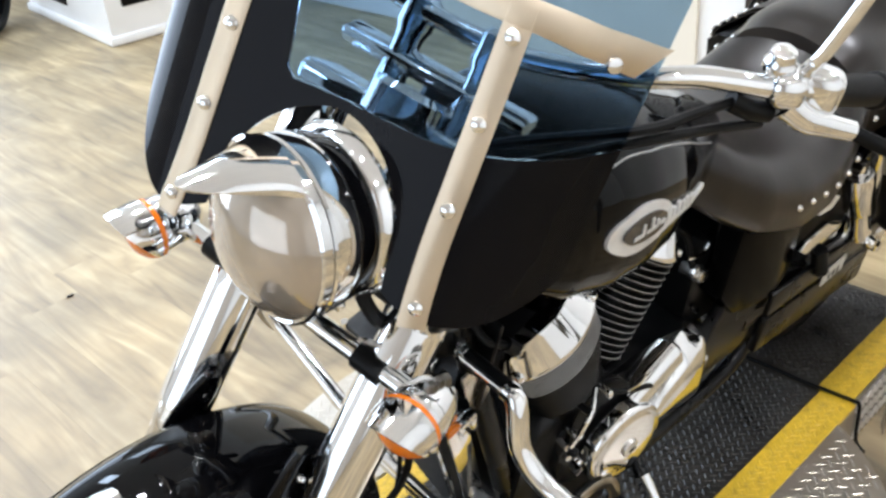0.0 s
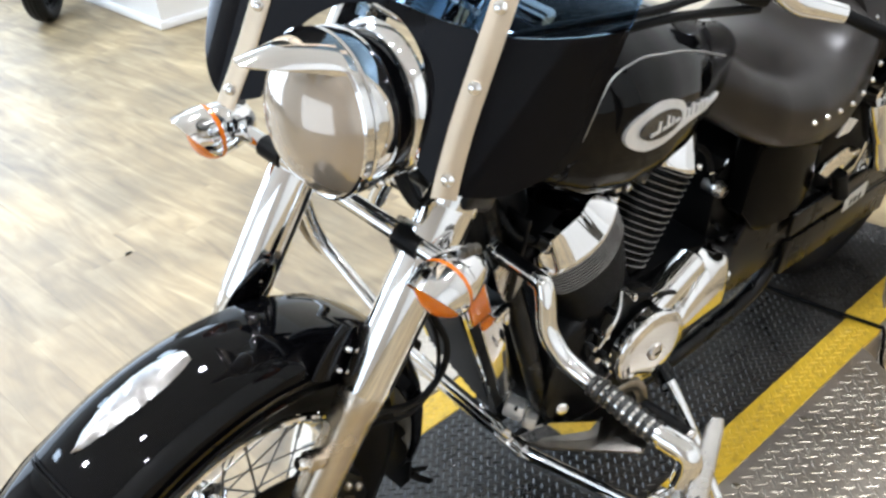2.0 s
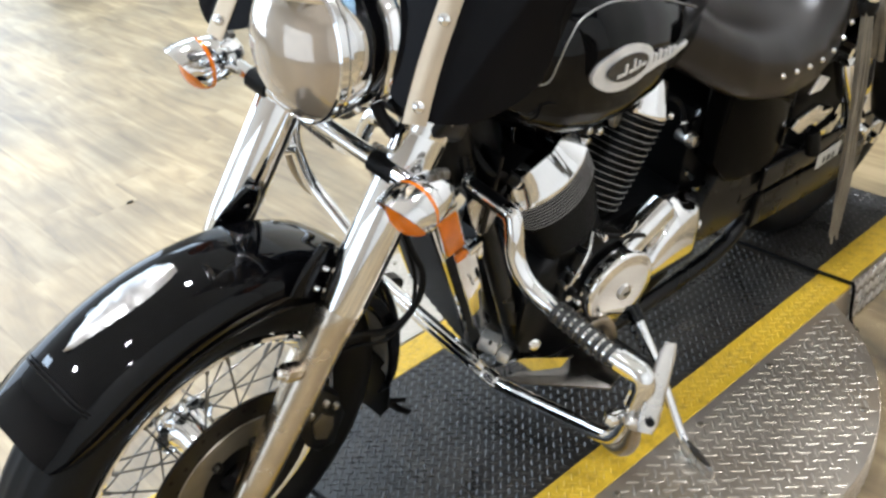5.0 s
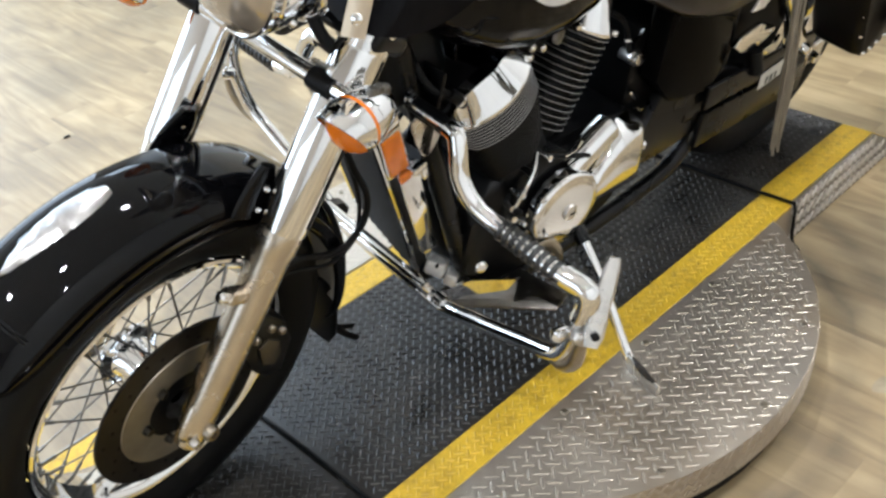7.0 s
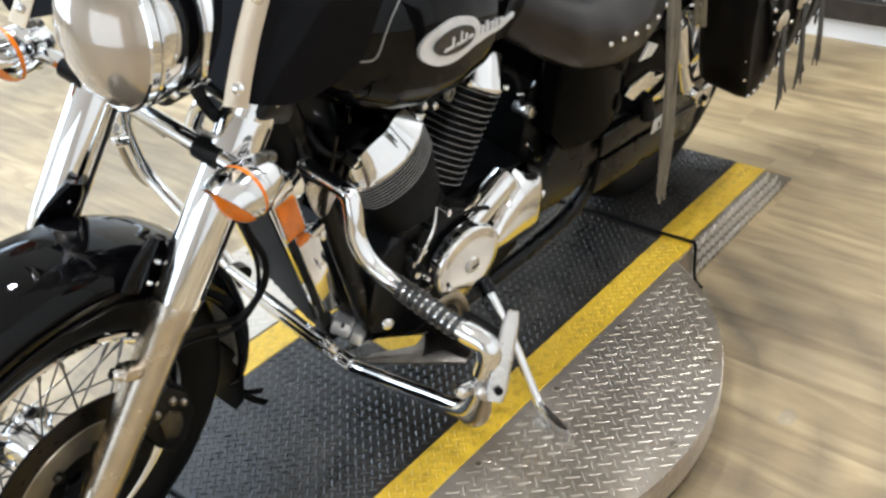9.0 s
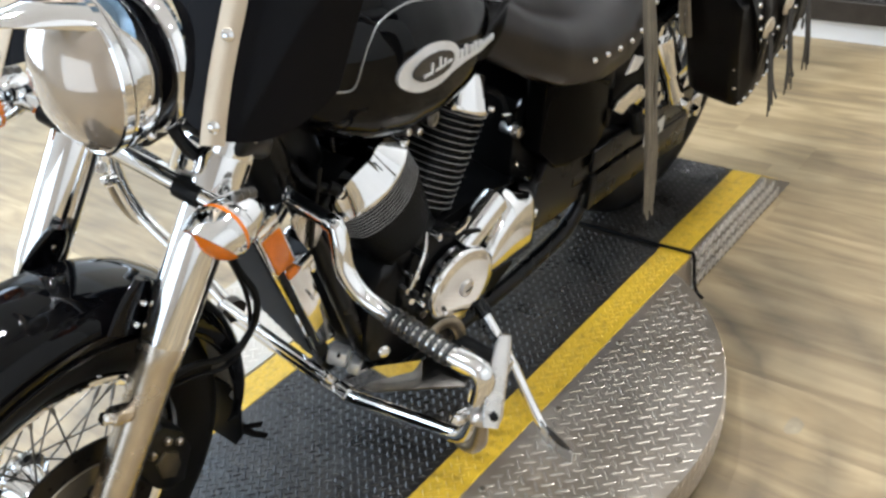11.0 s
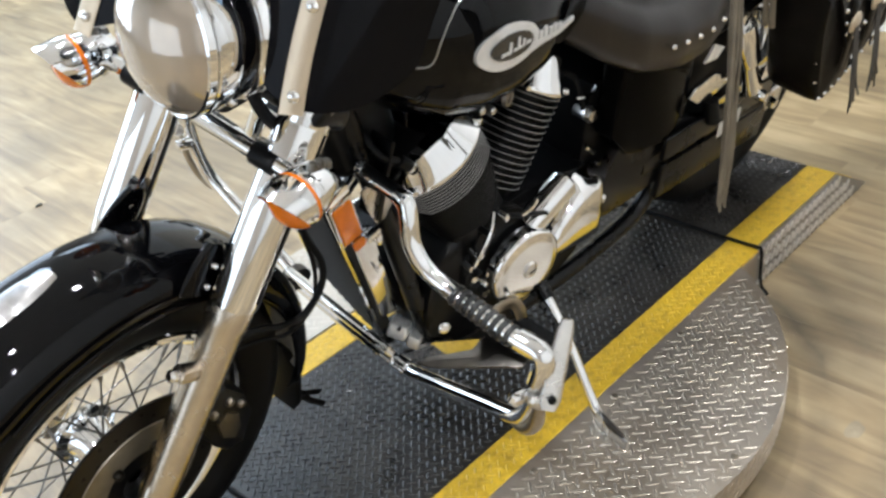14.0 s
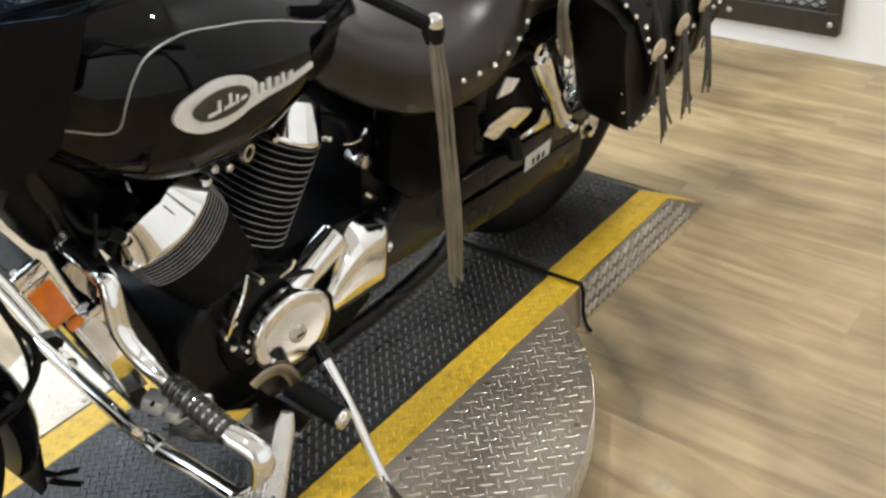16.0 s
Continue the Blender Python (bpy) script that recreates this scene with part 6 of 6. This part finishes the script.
rear_at = Vector((1.586, 0, 0.327))
rear_wheel = wheel_set(rear_at, False, 0.327, 0.166, 0.125, 0.2, 0, 0.06)
part("rear_fender", fender_mesh(rear_at, 0.385, 0.105, 160, 12, 0.31), PAINT, bike, "glossy black rear fender", angle=45)
for s in (-1, 1):
    part("swingarm", tube([(1.11, s * 0.12, 0.355), (1.3, s * 0.125, 0.345), (1.5, s * 0.13, 0.335), (1.63, s * 0.13, 0.33)], 0.026, 14, flat=(1.15, 0.8), up=(0, 0, 1)), FRAME_BLACK, bike, "black swingarm")
    part("axle_adjuster", box((0.07, 0.012, 0.05), (1.6, s * 0.15, 0.33), 0.006, 2), ALLOY, bike)
    part("axle_nut", lathe([(0, 0.018), (0.012, 0.016), (0.015, 0.01), (0.015, -0.004)], (1.586, s * 0.155, 0.327), (0, s, 0), 6), CHROME, bike)
    top, low = Vector((1.352, s * 0.15, 0.607)), Vector((1.474, s * 0.155, 0.402))
    d = low - top
    shock = part("shock_cover", lathe([(0, 0.0), (0.026, 0.002), (0.0295, 0.012), (0.0295, 0.12), (0.027, 0.126), (0.021, 0.13), (0.021, 0.19), (0.024, 0.2), (0.024, d.length - 0.012), (0.015, d.length), (0, d.length)], top, d, 28), CHROME, bike, "chrome covered rear shock")
    part("shock_eye", lathe([(0.008, -0.014), (0.019, -0.012), (0.019, 0.012), (0.008, 0.014)], top - d.normalized() * 0.012, (0, 1, 0), 20, closed=True), CHROME, shock)
    part("shock_nut", lathe([(0, 0.016), (0.01, 0.014), (0.014, 0.006), (0.014, -0.006)], low + Vector((0, s * 0.022, 0)), (0, s, 0), 12), CHROME, shock)
    part("peg_hanger", prism([(1.206, 0.492), (1.22, 0.507), (1.29, 0.518), (1.345, 0.496), (1.36, 0.482), (1.35, 0.474), (1.284, 0.456), (1.24, 0.466)], 0.014, on_side(0, s * 0.148 + 0.007, 0), 0.004), CHROME, bike, "chrome passenger peg hanger")
    part("frame_tab", prism([(1.241, 0.557), (1.265, 0.592), (1.307, 0.571), (1.285, 0.552)], 0.006, on_side(0, s * 0.148 + 0.003, 0), 0.002), PALE_BLOCK, bike, "bright frame tab under the seat")
    part("rear_peg", tube([(1.3, s * 0.152, 0.45), (1.308, s * 0.165, 0.4)], 0.016, 12), RUBBER, bike, "folded black passenger peg")
part("drive_guard", box((0.42, 0.012, 0.055), (1.36, -0.152, 0.385), 0.005, 2, Matrix.Rotation(0.04, 3, "Y")), FRAME_BLACK, bike, "black drive guard")
tag = part("warning_plate", box((0.084, 0.002, 0.04), (1.393, -0.1605, 0.358), 0.0006, 1, Matrix.Rotation(-0.08, 3, "Y")), PLATE_WHITE, bike, "small pale printed plate on the guard")
for k in range(3):
    part("print_bar", box((0.008 + 0.003 * (k % 2), 0.001, 0.016), (1.378 + 0.017 * k, -0.1617, 0.352), 0, 1, Matrix.Rotation(-0.08, 3, "Y")), PLASTIC, tag)
part("lower_guard", box((0.42, 0.02, 0.085), (1.37, -0.145, 0.294), 0.006, 2, Matrix.Rotation(0.06, 3, "Y")), FRAME_BLACK, bike, "black lower guard")
part("number_plate_holder", box((0.012, 0.18, 0.12), (1.99, 0, 0.46), 0.004, 2), PLASTIC, bike)
part("tail_light", lathe([(0, 0.05), (0.03, 0.046), (0.045, 0.025), (0.048, 0), (0.05, -0.02)], (1.93, 0, 0.6), (1, 0, 0.15), 28), AMBER, bike, "round red tail lamp")
part("exhaust", tube([(0.58, 0.12, 0.5), (0.54, 0.15, 0.4), (0.62, 0.17, 0.25), (0.9, 0.19, 0.2), (1.3, 0.2, 0.22), (1.85, 0.21, 0.28)], lambda u: 0.022 + (0.02 if u > 0.5 else 0), 16, smooth=8), CHROME, bike, "chrome exhaust")

# ---- saddlebags ----
def bag_outline():
    return [(1.43, 0.71), (1.445, 0.64), (1.475, 0.54), (1.525, 0.425), (1.555, 0.394), (1.61, 0.398), (1.68, 0.43), (1.78, 0.52), (1.85, 0.61), (1.86, 0.69), (1.82, 0.755), (1.7, 0.775), (1.55, 0.772), (1.46, 0.757)]


def saddlebag(s):
    bag = thing("saddlebag", B, "black studded leather saddlebag with fringed straps", "saddlebag", "pair of saddlebags")
    rows = []
    cx, cz = 1.63, 0.6
    for t, g in ((0.0, 0.9), (0.05, 0.97), (0.2, 1.0), (0.8, 1.0), (0.95, 0.985), (1.0, 0.95)):
        y = s * (0.15 + 0.128 * t)
        pts = spline([Vector((x, z, 0)) for x, z in bag_outline() + bag_outline()[:1]], 3)[:-1]
        rows.append([Vector((cx + (p.x - cx) * g + 0.012 * math.sin(9 * t) * (p.x < 1.5), y + s * 0.006 * math.sin(8 * p.x + 9 * p.y), min(cz + (p.y - cz) * g, 0.785 - 0.115 * t))) for p in pts])
    part("body", loft(rows), LEATHER, bag, "soft black leather pouch", angle=50)
    # lid: folds over the top and hangs down the outer face, its front edge cut back
    rows = []
    for k in range(15):
        u = k / 14
        low = 0.535 + 0.075 * u + 0.012 * math.sin(math.pi * u)
        row = []
        for y, z, lift in ((0.13, 0.805, 0), (0.18, 0.78, 0), (0.24, 0.728, 0), (0.277, 0.688, 0), (0.287, 0.645, 0), (0.288, low, 0), (0.282, low, 1), (0.281, 0.645, 1), (0.271, 0.682, 1), (0.235, 0.721, 1), (0.176, 0.773, 1), (0.13, 0.797, 1)):
            back = 1.425 + 0.13 * max(0.0, (0.79 - z) / 0.25) ** 1.25
            row.append(Vector((back + (1.865 - back) * u, s * y, z)))
        rows.append(row)
    lid = part("lid", loft(rows), LEATHER, bag, "leather lid with a row of studs", angle=40)
    for k in range(6):
        u = k / 5
        stud(lid, (1.438 + 0.03 * u * u, s * (0.18 + 0.095 * u), 0.782 - 0.09 * u), (-0.5, s * 0.5, 0.7))
    for k in range(5):
        z = 0.668 - 0.033 * k
        stud(lid, (1.437 + 0.13 * ((0.79 - z) / 0.25) ** 1.25, s * 0.2885, z), (-0.3, s, 0))
    for k in range(12):
        u = (k + 0.6) / 12
        stud(lid, (1.56 + 0.29 * u, s * 0.289, 0.548 + 0.075 * u + 0.012 * math.sin(math.pi * u)), (0, s, 0))
    for k in range(9):
        u = k / 8
        stud(bag, (1.54 + 0.21 * u, s * 0.277, 0.413 + 0.085 * u * u + 0.01 * u), (0, s, -0.2))
    for k in range(2):
        stud(bag, (1.515 - 0.012 * k, s * (0.268 - 0.004 * k), 0.46 + 0.05 * k), (-0.8, s * 0.5, 0))
    for k, (x, z) in enumerate(((1.545, 0.602), (1.625, 0.627), (1.703, 0.65))):
        st = part("strap", tube([(x - 0.02, s * 0.268, z + 0.1), (x - 0.008, s * 0.292, z + 0.04), (x, s * 0.293, z), (x + 0.02, s * 0.291, z - 0.06), (x + 0.04, s * 0.284, z - 0.13)], 0.014, 8, flat=(0.2, 1), up=(0, 1, 0), smooth=4), LEATHER, bag, "leather closing strap")
        part("concho", lathe([(0, 0.008), (0.008, 0.0075), (0.016, 0.005), (0.021, 0.0035), (0.0235, 0.0)], (x, s * 0.2975, z), (0, s, 0), 22), CONCHO, st, "tarnished beige concho")
        buckle = lathe([(0.0175, -0.002), (0.02, 0), (0.0175, 0.002), (0.015, 0)], (x + 0.045, s * 0.3, z - 0.105), (0.2, s, 0.1), 24, closed=True)
        part("buckle", buckle, CHROME, st, "round chrome buckle")
        for j in range(5):
            o = (j - 2) * 0.0055
            sway = 0.004 * math.sin(k * 2 + j * 1.7)
            end = z - 0.185 - 0.012 * ((j * 7 + k * 3) % 4)
            part("fringe", tube([(x + o * 0.5, s * 0.304, z - 0.006), (x + 0.018 + o * 0.8, s * 0.312, z - 0.07), (x + 0.036 + o, s * 0.322, z - 0.14), (x + 0.05 + o * 1.6 + sway, s * 0.331, end)], 0.0036, 6, flat=(0.35, 1), up=(0, 1, 0), smooth=3), STRAP_LEATHER, st, "dusty leather fringe strand")
    part("yoke", box((0.3, 0.15, 0.008), (1.6, s * 0.075, 0.775), 0.003, 1), LEATHER, bag, "leather yoke strap")
    for k in range(2):
        part("tie_strap", tube([(1.42, s * (0.15 + 0.015 * k), 0.735), (1.385 - 0.01 * k, s * (0.165 + 0.015 * k), 0.71), (1.38, s * (0.175 + 0.015 * k), 0.655), (1.395, s * (0.18 + 0.015 * k), 0.6)], 0.006, 8, flat=(0.4, 1), smooth=5), FRINGE_LEATHER, bag, "loose tie strap")
    return bag


saddlebag(-1)
saddlebag(1)

# ---- long leather fringe hanging from the clutch lever ----
knot = B @ S @ Vector((0.632, -0.478, 1.06))
fringe = thing("lever_fringe", Matrix.Translation(knot), "long worn black leather fringe tied to the lever", "fringe")
random.seed(4)
for k in range(9):
    o = (k - 4) * 0.0032
    tip = -0.315 - 0.006 * ((k * 5) % 4)
    part("strand", tube([(o * 0.5, 0.003 * (k % 3 - 1), 0.004), (o + 0.004, 0.004 * (k % 3 - 1), -0.1), (o * 0.9 + 0.003, 0.005 * (k % 2), -0.22), (o * 0.75 + 0.004 + random.uniform(-0.003, 0.003), 0.008, tip)], lambda u: 0.0042 - 0.0014 * u, 6, flat=(1, 0.5), smooth=5), FRINGE_LEATHER, fringe)
part("knot", lathe([(0, 0.012), (0.01, 0.009), (0.013, 0), (0.01, -0.012), (0, -0.016)], (0, 0, 0), (0, 0, 1), 14), LEATHER, fringe, "leather knot")

# ---- far side of the room ----
def cabinet():
    ob = thing("white_kennel_cabinet", pose(2.17, 4.55, FLOOR, 0, 0, -4), "white moulded cabinet with a dark opening", "cabinet")
    body = prism([(-0.2, -0.6), (0.2, -0.6), (0.2, 0.6), (-0.2, 0.6)], 0.7, None, 0.02)
    part("body", body, WHITE_GLOSS, ob, "glossy white cabinet body")
    part("plinth", box((0.44, 1.24, 0.05), (0, 0, 0.026), 0.012, 2), WHITE_GLOSS, ob, "white plinth")
    # black slabs on the solid body stand for the shade inside the openings
    part("opening", box((0.02, 0.3, 0.34), (-0.2, 0.1, 0.3), 0.01, 2), PLASTIC, ob, "black slab for the shade inside an opening")
    part("opening", box((0.22, 0.02, 0.3), (0.0, -0.6, 0.34), 0.01, 2), PLASTIC, ob, "black slab for the shade inside an opening")
    return ob


cabinet()


def distant_bike(at, turn):
    """Only the front wheel and nose of another motorcycle come into view."""
    ob = thing("parked_motorcycle", at @ pose(0, 0, 0, 8, 0, turn), "dark motorcycle parked on the far floor", "motorcycle")
    part("tyre", lathe(tyre_profile(0.3, 0.12, 0.075), (0, 0, 0.302), Y, 48), RUBBER, ob, "black front tyre")
    part("rim", lathe([(0.228, -0.04), (0.235, -0.035), (0.235, 0.035), (0.228, 0.04), (0.205, 0.03), (0.205, -0.03)], (0, 0, 0.302), Y, 48, closed=True), SIDE_BLACK, ob, "black cast rim")
    for k in range(5):
        a = k * 2 * math.pi / 5
        part("wheel_spoke", tube([(0.03 * math.cos(a), 0, 0.302 + 0.03 * math.sin(a)), (0.215 * math.cos(a + 0.15), 0, 0.302 + 0.215 * math.sin(a + 0.15))], 0.013, 8), ALLOY, ob)
    part("hub", lathe([(0, -0.06), (0.04, -0.055), (0.04, 0.055), (0, 0.06)], (0, 0, 0.302), Y, 20), ALLOY, ob)
    for s in (-1, 1):
        part("fork_leg", tube([(0, s * 0.1, 0.3), (0.3, s * 0.1, 0.9)], 0.027, 12), FRAME_BLACK, ob)
    part("fender", fender_mesh(Vector((0, 0, 0.302)), 0.335, 0.075, 120, 10, 0.3, 24), PAINT, ob, "black front fender")
    part("engine_block", box((0.5, 0.35, 0.4), (0.75, 0, 0.42), 0.06, 3), ENGINE_BLACK, ob, "dark engine block")
    part("tank", box((0.55, 0.3, 0.22), (0.7, 0, 0.82), 0.09, 4), PAINT, ob, "black tank")
    part("side_stand", tube([(0.6, -0.14, 0.28), (0.62, -0.24, 0.06)], 0.012, 10), FRAME_BLACK, ob)
    part("rear_tyre", lathe(tyre_profile(0.31, 0.16, 0.1), (1.5, 0, 0.312), Y, 40), RUBBER, ob)
    return ob


distant_bike(pose(1.66, 4.9, FLOOR), 52)

# wall with framed mesh panel, low over the floor
def mesh_panel():
    ob = thing("mesh_panel", pose(3.06, 0.25, 0, 0, 0, 0), "black framed wire-mesh display panel on the wall", "mesh panel")
    y0, y1, z0, z1 = -0.508, 0.68, -0.03, 1.2
    for ya, yb, za, zb in ((y0, y1, z0, z0 + 0.08), (y0, y1, z1 - 0.08, z1), (y0, y0 + 0.05, z0 + 0.08, z1 - 0.08), (y1 - 0.05, y1, z0 + 0.08, z1 - 0.08)):
        part("panel_frame", box((0.04, yb - ya, zb - za), (0, (ya + yb) / 2, (za + zb) / 2), 0.004, 1), DARK_IRON, ob, "dark iron frame bar")
    wires = bmesh.new()
    n = 40
    for k in range(-n, n * 2):
        for d in (-1, 1):
            a = y0 + k * 0.045
            p, q = [a, z0 + 0.08], [a + d * (z1 - z0 - 0.16) * 1.7, z1 - 0.08]
            lo, hi = y0 + 0.05, y1 - 0.05
            def at_y(y):
                return p[1] + (q[1] - p[1]) * (y - p[0]) / (q[0] - p[0])
            s, e = p[:], q[:]
            if min(p[0], q[0]) > hi or max(p[0], q[0]) < lo:
                continue
            for end in (s, e):
                if end[0] < lo:
                    end[1], end[0] = at_y(lo), lo
                elif end[0] > hi:
                    end[1], end[0] = at_y(hi), hi
            tube([(0, s[0], s[1]), (0, e[0], e[1])], 0.0035, 4, wires)
    tagged(part("wire_mesh", wires, DARK_IRON, ob, "diamond wire mesh"), kind="stuff")
    for y in (-0.48, -0.13, 0.22, 0.62):
        part("frame_bolt", lathe([(0, 0.008), (0.006, 0.007), (0.01, 0.002), (0.01, -0.004)], (-0.02, y, z0 + 0.04), (-1, 0, 0), 10), ALLOY, ob)
    return ob


mesh_panel()
board_mesh = box((0.018, 1.5, 2.3), (3.07, 1.895, FLOOR + 1.152), 0.003, 1)
tagged(new("display_board", to_mesh("display_board", board_mesh, CREAM_BOARD)), "plain cream display board against the white wall", "board")
chip = prism([(-0.012, -0.004), (0.01, -0.006), (0.014, 0.003), (-0.006, 0.006)], 0.004, pose(0.573, 1.72, FLOOR + 0.001), 0.001)
tagged(new("floor_chip", to_mesh("floor_chip", chip, PLASTIC)), "tiny dark leaf-like scrap on the floor", "scrap")

scuff = bmesh.new()
ring = [scuff.verts.new((1.094 + (0.026 + 0.004 * math.sin(3 * a)) * math.cos(a), -0.687 + (0.019 + 0.003 * math.cos(2 * a)) * math.sin(a), FLOOR + 0.0009)) for a in (2 * math.pi * k / 22 for k in range(22))]
scuff.faces.new(ring)
tagged(new("floor_scuff", to_mesh("floor_scuff", scuff, PALE_SCUFF)), "pale worn scuff mark on the plank floor", "scuff mark")

# ---- vinyl planks, the nearest as boards of their own ----
random.seed(11)
far = bmesh.new()
board = {}
count = 0
x0, x1, y0, y1 = ROOM
x = x0 + 0.002
while x < x1 - 0.01:
    w = min(PLANK_W, x1 - x)
    y = y0 + 0.002 - random.random() * PLANK_L
    while y < y1:
        ya, yb = max(y, y0 + 0.002), min(y + PLANK_L, y1 - 0.002)
        if yb - ya > 0.03:
            cx, cy, ly = x + w / 2, (ya + yb) / 2, yb - ya
            near = -0.7 < cx < 3.1 and -1.6 < cy < 5.2 and count < 290
            if near:
                key = (round(ly, 3), round(w, 3))
                if key not in board:
                    b = box((w - 0.0003, ly - 0.0004, 0.004), (0, 0, -0.002), 0, 1)
                    board[key] = to_mesh("plank", b, VINYL, False)
                ob = new("plank", board[key])
                ob.location, ob.parent = (cx, cy, FLOOR), floor
                count += 1
            else:
                box((w - 0.0003, ly - 0.0004, 0.004), (cx, cy, FLOOR - 0.002), 0, 1, None, far)
        y += PLANK_L
    x += w
rest = part("plank_rest", far, VINYL, floor, smooth=False)
tagged(rest, kind="stuff")
